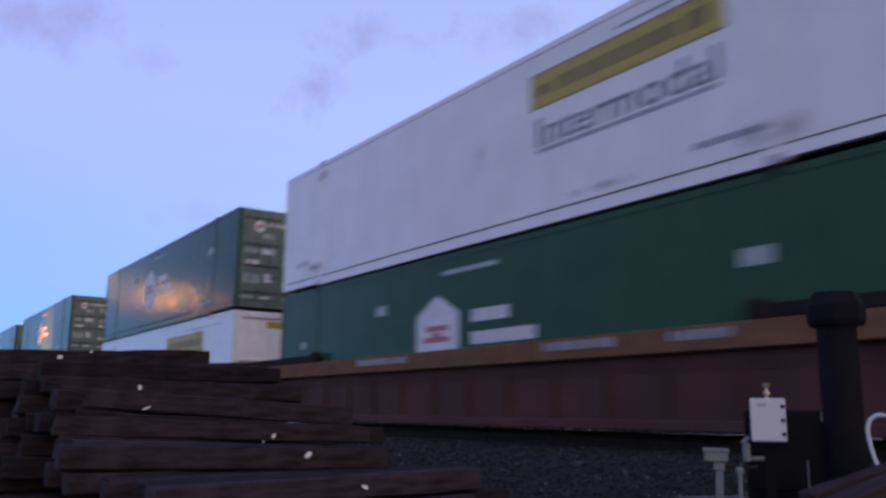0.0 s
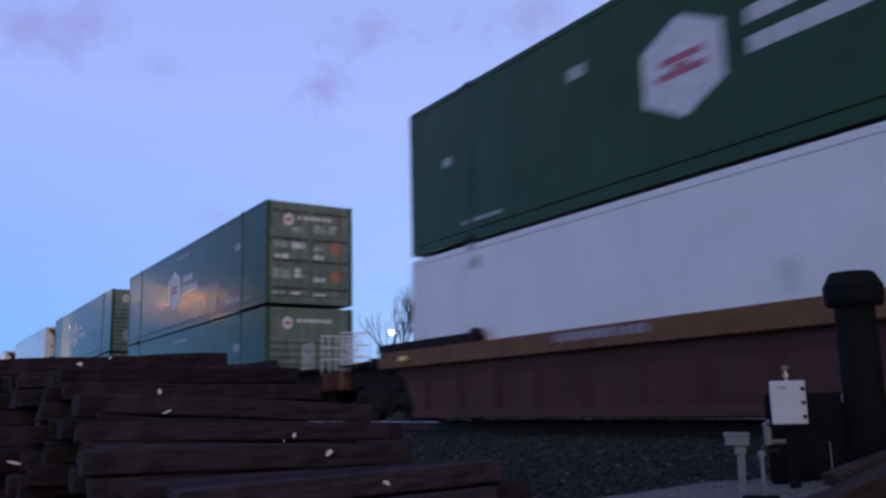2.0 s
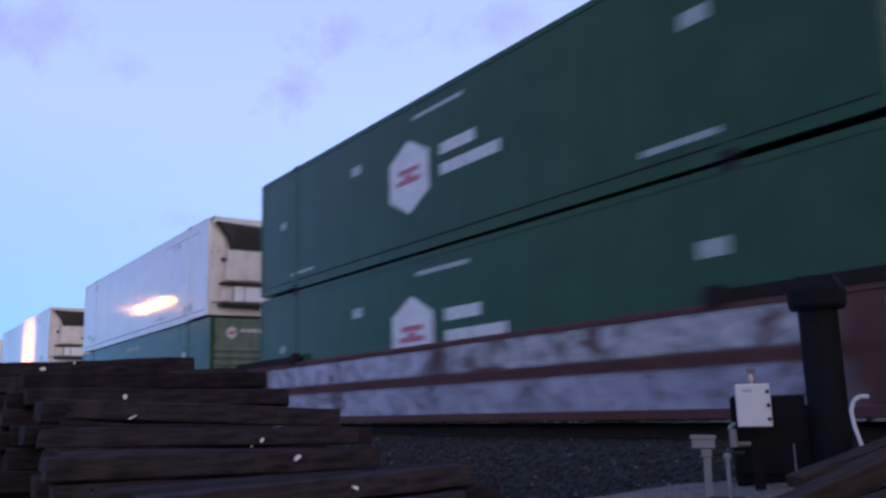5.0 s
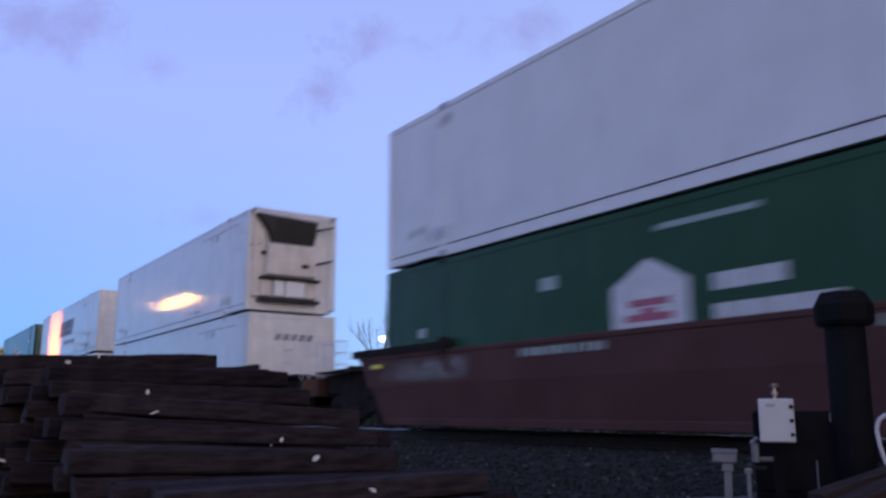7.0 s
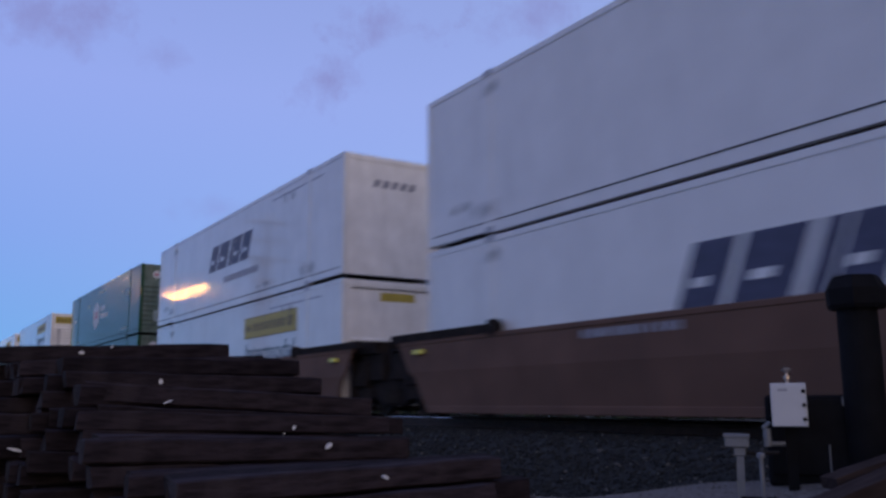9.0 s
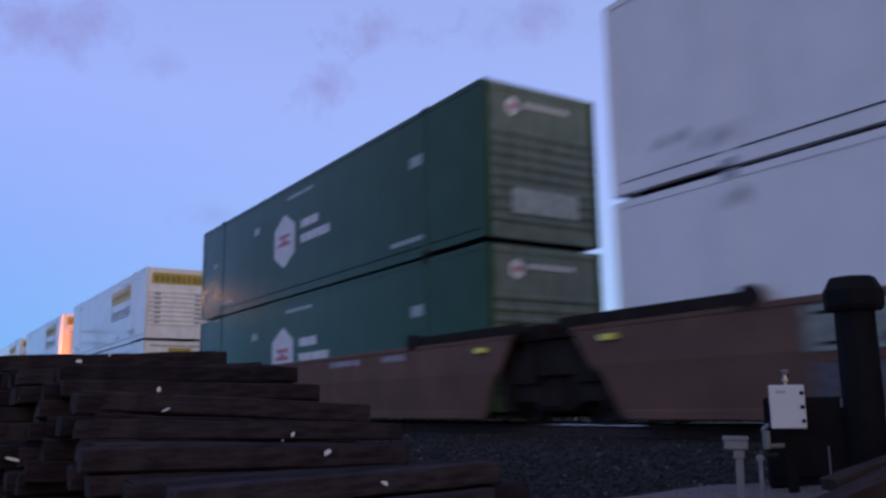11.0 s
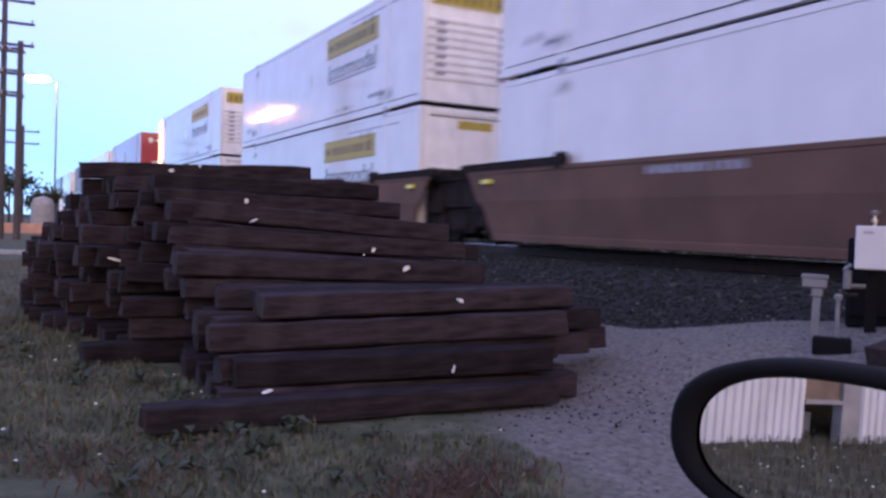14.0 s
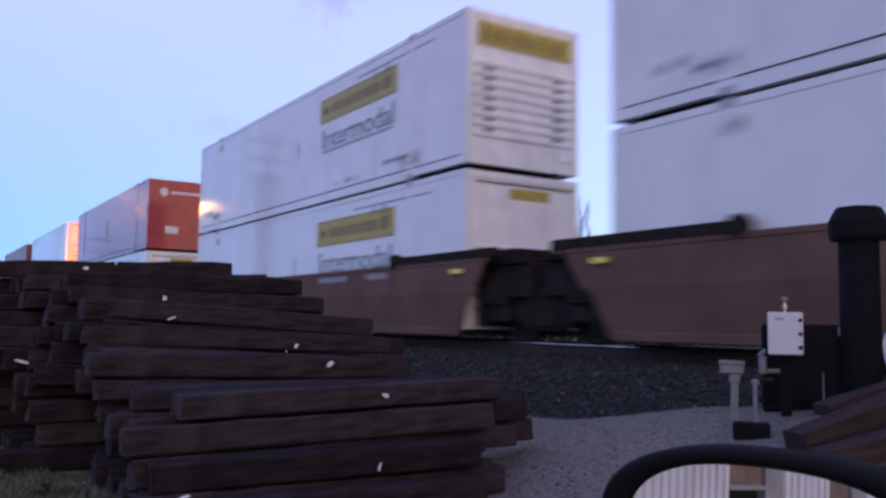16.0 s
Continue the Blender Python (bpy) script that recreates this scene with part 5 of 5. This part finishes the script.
def side_mirror():
    centre = Vector(polar(37.5, 0.80, EYE[2] - 0.80 * 0.237))
    d = (centre - Vector(EYE)).normalized()
    r = Vector((-0.06, -1.0, -0.14)).normalized()
    n = (r - d).normalized()
    z = (Vector((0, 0, 1)) - n * n.z).normalized()
    x = n.cross(z) * -1
    rot = Matrix((x, -n, z)).transposed().to_4x4()      # local -y looks at the driver
    mirror = thing("side_mirror", "black oval car side mirror reflecting a white shed", "car mirror", m=Matrix.Translation(centre) @ rot)
    hw, hh = 0.130, 0.064

    def oval(sx, sz, n=56, p=2.4):
        out = []
        for k in range(n):
            a = 2 * math.pi * k / n
            c, s = math.cos(a), math.sin(a)
            out.append((sx * math.copysign(abs(c) ** (2 / p), c), sz * math.copysign(abs(s) ** (2 / p), s)))
        return out
    # rim: an oval tube with a rounded section, and the bowl behind it
    bm = bmesh.new()
    rings = [(0.0, -0.004), (0.2, -0.012), (0.65, -0.014), (0.93, -0.002), (1.0, 0.02), (0.7, 0.075), (-1.5, 0.12), (-3.0, 0.135)]
    vs = []
    for k, y in rings:
        ox, oz = hw + 0.031 * k, hh + 0.0165 * k
        vs.append([bm.verts.new((a + 0.002, y, b + 0.006)) for a, b in oval(ox, oz)])
    m = len(vs[0])
    for a, b in zip(vs, vs[1:]):
        for k in range(m):
            bm.faces.new((a[k], a[(k + 1) % m], b[(k + 1) % m], b[k]))
    bm.faces.new(vs[-1])
    part("housing", bm, "trim", mirror, smooth=True)
    bm = bmesh.new()
    add_prism(bm, [(a + 0.002, b + 0.006) for a, b in oval(hw * 1.01, hh * 1.02)], "y", 0.0, 0.004)
    part("glass", bm, mirror_mat, mirror, "mirror glass")
    bm = bmesh.new()
    add_tube(bm, (0.12, 0.06, -0.05), (0.24, 0.05, -0.14), 0.03, 0.04, n=12)
    part("arm", bm, "trim", mirror)
    return mirror


side_mirror()

# ---------------------------------------------------------------- white shed behind the car
shed = thing("shed", "white ribbed metal shed with brown boards and dark openings", "shed", m=pose(-1.82, -6.82, 0, 0, 0, -58.3))
x = -2.6
for kind, w in (("white", 3.59), ("open", 0.57), ("grey", 0.30), ("white", 0.85), ("brown", 0.42), ("grey", 0.30), ("white", 1.4), ("open", 0.57),
                ("grey", 0.30), ("white", 0.9), ("brown", 0.42), ("white", 1.2)):
    if kind == "white":
        bm = bmesh.new()
        outline = [(x, -0.08)]
        n = int(w / 0.11)
        for i in range(n):
            xx = x + i * w / n
            q = w / n
            outline += [(xx + q * 0.1, 0.0), (xx + q * 0.3, 0.018), (xx + q * 0.7, 0.018), (xx + q * 0.9, 0.0)]
        outline += [(x + w, 0.0), (x + w, -0.08)]
        add_prism(bm, outline, "z", -0.05, 1.9)
        part("siding_panel", bm, "wall", shed)
    elif kind == "open":
        part("header_board", box_bm(x, x + w, -0.10, -0.02, 0.42, 1.9, 0.005), "brown", shed, "brown header board")
        # black sheet set back in the opening draws the shade inside
        part("recess", box_bm(x, x + w, -0.60, -0.55, -0.05, 0.5), "black", shed, "black sheet for the shade inside an opening")
        part("recess_board", box_bm(x + w * 0.35, x + w * 0.8, -0.3, -0.26, -0.05, 0.26), "concrete", shed)
        part("lintel", box_bm(x, x + w, -0.06, 0.015, 0.38, 0.425, 0.004), "concrete", shed)
    elif kind == "grey":
        part("corner_trim", box_bm(x, x + w, -0.10, 0.012, -0.05, 1.9, 0.006), "concrete", shed)
    else:
        part("brown_board", box_bm(x, x + w, -0.10, -0.02, -0.05, 1.9, 0.005), "brown", shed, "weathered brown boarding")
    x += w
part("roof", box_bm(-2.75, x + 0.15, -3.2, 0.25, 1.9, 1.98, 0.01), "galv", shed)
part("back_wall", box_bm(-2.6, x, -3.0, -2.9, -0.05, 1.9), "wall", shed)

# ---------------------------------------------------------------- grass and weeds
def grass(name, count, place, height, mat, label):
    rng = random.Random(name)
    vs, fs = [], []
    for _ in range(count):
        x, y = place(rng)
        z = ground_height(x, y) - 0.01
        h, a, lean = height * rng.uniform(0.4, 1.35), rng.uniform(0, 6.28), rng.uniform(0.1, 0.8)
        w = 0.0035 + 0.004 * rng.random()
        dx, dy = math.cos(a), math.sin(a)
        b = len(vs)
        vs += [(x - dy * w, y + dx * w, z), (x + dy * w, y - dx * w, z), (x + dx * lean * h * 0.4 + dy * w * 0.7, y + dy * lean * h * 0.4 - dx * w * 0.7, z + h * 0.6),
               (x + dx * lean * h * 0.4 - dy * w * 0.7, y + dy * lean * h * 0.4 + dx * w * 0.7, z + h * 0.6), (x + dx * lean * h, y + dy * lean * h, z + h * (1 - 0.3 * lean))]
        fs += [(b, b + 1, b + 2, b + 3), (b + 3, b + 2, b + 4)]
    me = bpy.data.meshes.new(name)
    me.from_pydata(vs, [], fs)
    me.materials.append(M[mat])
    return tagged(new(name, me), label, "grass", kind="stuff")


def lawn(r):
    while True:
        x, y = r.uniform(-11, -1.5), r.uniform(-2.2, 4.2)
        edge = y + 0.22 * x + 0.5 * noise.noise((x * 1.2, y * 1.2, 1))
        if edge < 1.6 and noise.noise((x * 1.1, y * 1.1, 8)) > -0.35 + 0.5 * max(0, edge - 0.6):
            return x, y


grass("grass", 42000, lawn, 0.055, "grass", "thin short green grass beside the pile of ties")
grass("dry_grass", 26000, lawn, 0.06, "grass_dry", "dry straw grass among the green")
grass("verge_grass", 14000, lambda r: (r.uniform(-24, -9), r.uniform(-3.5, 1.2)), 0.09, "grass_dry", "rough dry grass along the street verge")
grass("back_grass", 18000, lambda r: (r.uniform(-3, 2), r.uniform(-9.4, -2.5)), 0.09, "grass_dry", "rough grass in front of the white shed")


def weeds():
    rng = random.Random(5)
    vs, fs = [], []
    for _ in range(150):
        x, y = lawn(rng)
        z = ground_height(x, y)
        for k in range(rng.randint(5, 11)):
            a, l, up = rng.uniform(0, 6.28), rng.uniform(0.04, 0.11), rng.uniform(0.02, 0.12)
            dx, dy = math.cos(a), math.sin(a)
            w = l * 0.28
            b = len(vs)
            vs += [(x, y, z + up * 0.3), (x + dx * l * 0.5 - dy * w, y + dy * l * 0.5 + dx * w, z + up), (x + dx * l, y + dy * l, z + up * 0.8), (x + dx * l * 0.5 + dy * w, y + dy * l * 0.5 - dx * w, z + up)]
            fs.append((b, b + 1, b + 2, b + 3))
    me = bpy.data.meshes.new("weeds")
    me.from_pydata(vs, [], fs)
    me.materials.append(M["leaf"])
    tagged(new("weeds", me), "low broad-leaved weeds in the grass", "weeds", kind="stuff")
    vs, fs = [], []
    for _ in range(240):
        x, y = (rng.uniform(-3, 1.5), rng.uniform(-8.2, -4.2)) if rng.random() < 0.7 else lawn(rng)
        z, s = ground_height(x, y) + rng.uniform(0.05, 0.10), rng.uniform(0.007, 0.014)
        b = len(vs)
        vs += [(x + s, y, z), (x, y + s, z), (x - s, y, z), (x, y - s, z), (x, y, z + s * 0.7), (x, y, z - 0.10)]
        fs += [(b, b + 1, b + 4), (b + 1, b + 2, b + 4), (b + 2, b + 3, b + 4), (b + 3, b, b + 4)]
    me = bpy.data.meshes.new("flowers")
    me.from_pydata(vs, [], fs)
    me.materials.append(M["petal"])
    tagged(new("flowers", me), "small white flower heads in the grass", "flowers", kind="stuff")


weeds()


def dead_weeds():
    """Clumps of reddish dead stalks where the grass meets the grit."""
    rng = random.Random(31)
    vs, fs = [], []
    for cx, cy, spread, count in ((-3.42, 1.86, 0.13, 260), (-3.55, 2.08, 0.16, 160), (-3.3, 1.62, 0.12, 90), (-4.1, 0.55, 0.16, 110), (-4.5, 0.35, 0.18, 90), (-4.62, 1.2, 0.07, 40)):
        for _ in range(count):
            x, y = rng.gauss(cx, spread), rng.gauss(cy, spread)
            z, tall, w = ground_height(x, y), rng.uniform(0.03, 0.10), rng.uniform(0.0015, 0.004)
            a = rng.uniform(0, 6.28)
            dx, dy, lx, ly = math.cos(a) * w, math.sin(a) * w, rng.gauss(0, 0.03), rng.gauss(0, 0.03)
            b = len(vs)
            vs += [(x - dx, y - dy, z - 0.01), (x + dx, y + dy, z - 0.01), (x + lx + dx * 1.6, y + ly + dy * 1.6, z + tall * 0.7), (x + lx * 1.8, y + ly * 1.8, z + tall), (x + lx - dx * 1.6, y + ly - dy * 1.6, z + tall * 0.7)]
            fs.append((b, b + 1, b + 2, b + 3, b + 4))
    me = bpy.data.meshes.new("dead_weeds")
    me.from_pydata(vs, [], fs)
    me.materials.append(M["dead_leaf"])
    tagged(new("dead_weeds", me), "reddish dead weed stalks at the edge of the grit", "weeds", kind="stuff")


dead_weeds()

# ---------------------------------------------------------------- distance: poles, lamps, trees, walls
def bare_tree(name, x, y, height, seed, label, leafy=0, upright=0.0):
    rng = random.Random(seed)
    t = thing(name, label, "tree", m=pose(x, y, -0.05))
    trunk, limbs = bmesh.new(), bmesh.new()
    tips = []

    def grow(p, d, l, r, depth):
        q = p + d * l
        add_tube(trunk if depth == 0 else limbs, p, q, r, r * 0.68, n=7 if depth < 2 else 4)
        if depth >= 5:
            tips.append(q)
            return
        for _ in range(3 if depth < 4 else 2):
            a = Vector((rng.gauss(0, 1), rng.gauss(0, 1), rng.gauss(0.35, 0.6))).normalized()
            grow(q - d * l * rng.uniform(0, 0.3), (d * 1.1 + a * (0.85 if not upright else 0.55) + Vector((0, 0, 0.25 * upright))).normalized(), l * rng.uniform(0.60, 0.82), r * 0.55, depth + 1)
    grow(Vector((0, 0, 0)), Vector((0, 0, 1)), height * 0.26, height * (0.013 if upright else 0.020), 0)
    part("trunk", trunk, "bark", t)
    part("branchwork", limbs, "bark", t)
    if leafy:
        bm = bmesh.new()
        for q in tips:
            for _ in range(leafy):
                c = q + Vector((rng.gauss(0, 0.35), rng.gauss(0, 0.35), rng.gauss(0, 0.3)))
                s = rng.uniform(0.08, 0.18)
                u = Vector((rng.gauss(0, 1), rng.gauss(0, 1), rng.gauss(0, 1))).normalized()
                v = u.orthogonal().normalized()
                bm.faces.new([bm.verts.new(c + u * s), bm.verts.new(c + v * s), bm.verts.new(c - u * s), bm.verts.new(c - v * s)])
        part("crown", bm, "leaf", t)
    return t


def by(yaw, r):
    x, y, _ = polar(yaw, r, 0)
    return x, y


for k, (yaw, r, h) in enumerate(((48.4, 44, 9.0), (50.0, 47, 11.0), (51.4, 45, 10.4), (52.6, 48, 12.8), (53.8, 46, 11.8), (55.0, 47, 13.2), (56.2, 46, 12.6), (57.6, 48, 13.6), (59.0, 46, 12.4), (60.6, 50, 12.6))):
    bare_tree("bare_tree", *by(yaw, r), h * 0.9, 3 + 5 * k, "leafless slender tree with fine dark branches beyond the track", upright=1.6)
for k, (yaw, r, h) in enumerate(((36.5, 52, 8.8), (34.2, 50, 10.4), (32, 53, 10.6), (29.5, 48, 9.8), (26.5, 50, 9.0), (40.5, 60, 5.2), (44, 55, 5.4), (46.5, 62, 5.0), (89.4, 74, 6.0), (87.6, 88, 5.0), (90.8, 66, 6.4))):
    bare_tree("tree", *by(yaw, r), h, 30 + k, "bushy dark tree at the edge of the rail yard", leafy=5)


def far_woods():
    rng = random.Random(77)
    vs, fs = [], []
    for _ in range(9000):
        yaw, r = rng.uniform(-60, 84), rng.uniform(90, 150)
        x, y = by(yaw, r)
        top = 2.6 + 1.3 * noise.noise((yaw * 0.4, 0, 0)) + 0.8 * noise.noise((yaw * 1.7, 3, 0))
        z = rng.uniform(0, 1) ** 0.8 * max(0.8, top)
        s = rng.uniform(0.3, 0.8)
        b = len(vs)
        for _ in range(4):
            vs.append((x + rng.gauss(0, s), y + rng.gauss(0, s), z + rng.gauss(0, s * 0.6)))
        fs.append((b, b + 1, b + 2, b + 3))
    me = bpy.data.meshes.new("far_woods")
    me.from_pydata(vs, [], fs)
    me.materials.append(M["leaf"])
    tagged(new("far_woods", me), "dark hedges and woods along the horizon", "woods", kind="stuff")


far_woods()


def hedge():
    """A ragged dark hedge along the far edge of the yard."""
    rng = random.Random(78)
    vs, fs = [], []
    for _ in range(9000):
        yaw, r = rng.uniform(14, 62), rng.uniform(54, 62)
        x, y = by(yaw, r)
        top = 3.3 + 1.0 * noise.noise((yaw * 0.5, 7, 0)) + 0.7 * noise.noise((yaw * 2.1, 9, 0))
        z, s = rng.uniform(0, 1) * top, rng.uniform(0.12, 0.30)
        b = len(vs)
        for _ in range(4):
            vs.append((x + rng.gauss(0, s), y + rng.gauss(0, s), z + rng.gauss(0, s)))
        fs.append((b, b + 1, b + 2, b + 3))
    me = bpy.data.meshes.new("hedge")
    me.from_pydata(vs, [], fs)
    me.materials.append(M["leaf"])
    tagged(new("hedge", me), "ragged dark hedge along the far edge of the yard", "hedge", kind="stuff")


hedge()


def street_lamp(x, y, height, mat, label, toward=0, arm=1.6, head=0.26):
    t = thing("street_lamp", label, "street lamp", "street lamps", m=pose(x, y, -0.02, 0, 0, toward))
    bm = bmesh.new()
    add_tube(bm, (0, 0, 0), (0, 0, height), 0.11, 0.06, n=10)
    part("pole", bm, "galv", t)
    bm = bmesh.new()
    add_tube(bm, (0, 0, height - 0.1), (0, -arm, height + 0.25), 0.04, n=8)
    part("arm", bm, "galv", t)
    bm = bmesh.new()
    add_lathe(bm, [(0.05, 0.12), (head * 0.9, 0.06), (head, 0.0)], Matrix.Translation((0, -arm, height + 0.22)), 14)
    part("hood", bm, "galv", t)
    bm = bmesh.new()
    add_lathe(bm, [(head * 0.92, 0.03), (head * 0.86, -0.12), (head * 0.5, -0.24), (0.03, -0.28)], Matrix.Translation((0, -arm, height + 0.21)), 14)
    part("bulb", bm, mat, t, "glowing lamp")
    return t


LX, LY = by(88.0, 88)
street_lamp(LX, LY + 1.6, 13.5, "lamp_orange", "tall street lamp glowing orange by the track", head=1.1)
x, y = by(60.6, 62)
street_lamp(x, y, 6.4, "lamp_white", "small white yard lamp beyond the track", arm=0.3, head=0.22)
x, y = by(68.3, 72)
street_lamp(x, y, 5.2, "lamp_pink", "small red yard lamp beyond the track", arm=0.3, head=0.18)
# a row of small sodium lamps up the street, seen as a streak on the containers
for k in range(4):
    street_lamp(-116 + 4.2 * k, -16.0 + 0.2 * k, 15.0, "lamp_row", "small sodium lamp in a row along the street", toward=180, head=0.24)
# added sodium floodlight low beside the track, turned on the passing train
added_flood = thing("floodlight", "added low floodlight on a post, standing in for a lamp reflection", "floodlight", m=pose(-54.0, 3.6, -0.03))
bm = bmesh.new()
add_tube(bm, (0, 0, 0), (0, 0, 2.0), 0.06, n=10)
part("post", bm, "galv", added_flood)
part("housing", box_bm(-0.28, 0.28, -0.16, 0.02, 1.95, 2.35, 0.02), "black", added_flood)
part("lens", box_bm(-0.24, 0.24, 0.021, 0.035, 1.99, 2.31), "lamp_orange", added_flood, "glowing orange lens")
# the beam stands in for a distant lamp's reflection on the container sides
spot = new("added_reflection_beam", bpy.data.lights.new("added_reflection_beam", "SPOT"))
spot.data.energy, spot.data.color, spot.data.spot_size, spot.data.spot_blend, spot.data.shadow_soft_size = 12500, (1.0, 0.23, 0.02), radians(50), 0.9, 0.15
spot.matrix_world = look((-54.0, 3.72, 2.15), (-54.2, 8.75, 5.1))


def utility_pole(x, y, h, toward, label, arms=3, near=-1.25, far=1.25):
    t = thing("utility_pole", label, "utility pole", "utility poles", m=pose(x, y, -0.05, 0, 0, toward))
    bm = bmesh.new()
    add_tube(bm, (0, 0, 0), (0, 0, h), 0.17, 0.12, n=10)
    part("pole", bm, "pole", t)
    for k in range(arms):
        z = h - 0.5 - k * 1.0
        bm = bmesh.new()
        add_box(bm, -0.05, 0.05, near, far, z - 0.06, z + 0.06)
        part("crossarm", bm, "pole", t)
        for q in (near + 0.1, near + 0.4, far - 0.1):
            bm = bmesh.new()
            add_lathe(bm, [(0.03, 0), (0.05, 0.05), (0.035, 0.09), (0.05, 0.12), (0.02, 0.16)], Matrix.Translation((0, q, z + 0.06)), 8)
            part("insulator", bm, "concrete", t)
    return t


utility_pole(*by(88.98, 44), 9.1, 0, "weathered wooden utility pole with crossarms", near=-0.85, far=0.2)
utility_pole(*by(89.85, 44.5), 11.5, 0, "taller wooden utility pole with crossarms")
utility_pole(*by(88.75, 80), 8.6, 0, "distant wooden utility pole", arms=2)
for k in range(3):
    z = 8.7 - k * 1.0
    bm = bmesh.new()
    add_tube(bm, Vector((*by(89.0, 44), z)), Vector((*by(90.4, 44.5), z + 0.05)), 0.06, n=6)
    solid("pole_brace", bm, "pole", "horizontal timber brace between two utility poles", "brace", "braces between the poles")

# tall thin mast beyond the track
x, y = by(29.6, 42)
mast = thing("radio_mast", "tall thin dark radio mast beyond the track", "mast", m=pose(x, y, -0.05))
bm = bmesh.new()
add_tube(bm, (0, 0, 0), (0, 0, 8.5), 0.13, 0.10, n=8)
part("lower_tube", bm, "dark", mast)
bm = bmesh.new()
add_tube(bm, (0, 0, 8.4), (0, 0, 18.2), 0.07, 0.03, n=8)
part("upper_tube", bm, "dark", mast)

# low wall with orange lamplight in its colour, pale tank and kerb up the street
bm = bmesh.new()
add_box(bm, -58.2, -58.0, -22, 2.6, -0.1, 0.62)
solid("boundary_wall", bevelled(bm, 0.02), "lamplit_wall", "low boundary wall along the street, coloured as lit by orange lamps", "wall")
bm = bmesh.new()
add_lathe(bm, [(0.75, 0), (0.75, 1.9), (0.6, 2.3), (0.1, 2.5)], Matrix(), 16)
solid("storage_tank", bm, "concrete", "small pale storage tank behind the wall", "tank", m=pose(*by(87.6, 66), -0.05))
bm = bmesh.new()
add_box(bm, -0.05, 0.05, -0.03, 0.03, -0.05, 1.55)
solid("marker_stake", bevelled(bm, 0.008), "tag", "white marker stake beside the heap of ties", "stake", m=pose(*by(86.6, 21), 0))
bm = bmesh.new()
add_box(bm, -3.2, 3.2, -0.12, 0.12, -0.08, 0.12)
solid("kerb", bevelled(bm, 0.02), "concrete", "pale concrete kerb along the street", "kerb", m=pose(-29, -1.2, 0, 0, 0, 62))


# ---------------------------------------------------------------- what moves
def gone(t):
    """How far the train has rolled after t seconds."""
    return 12.546 * t - 0.0056 * ((t - 8) ** 2 - 64)


def motions():
    for ob, x, y, z in TRAVEL:
        walk(ob, [(t, pose(x - 0.06 + gone(t), y, z)) for t in (0, 2, 4, 6, 8, 10, 12, 14, 16)])
    step = 1 / 30
    for w in WHEELS:
        x, y, z = w.location
        walk(w, [(k * step, pose(x, y, z, 0, math.degrees(gone(k * step) / 0.46) % 360, 0)) for k in range(481)])


motions()
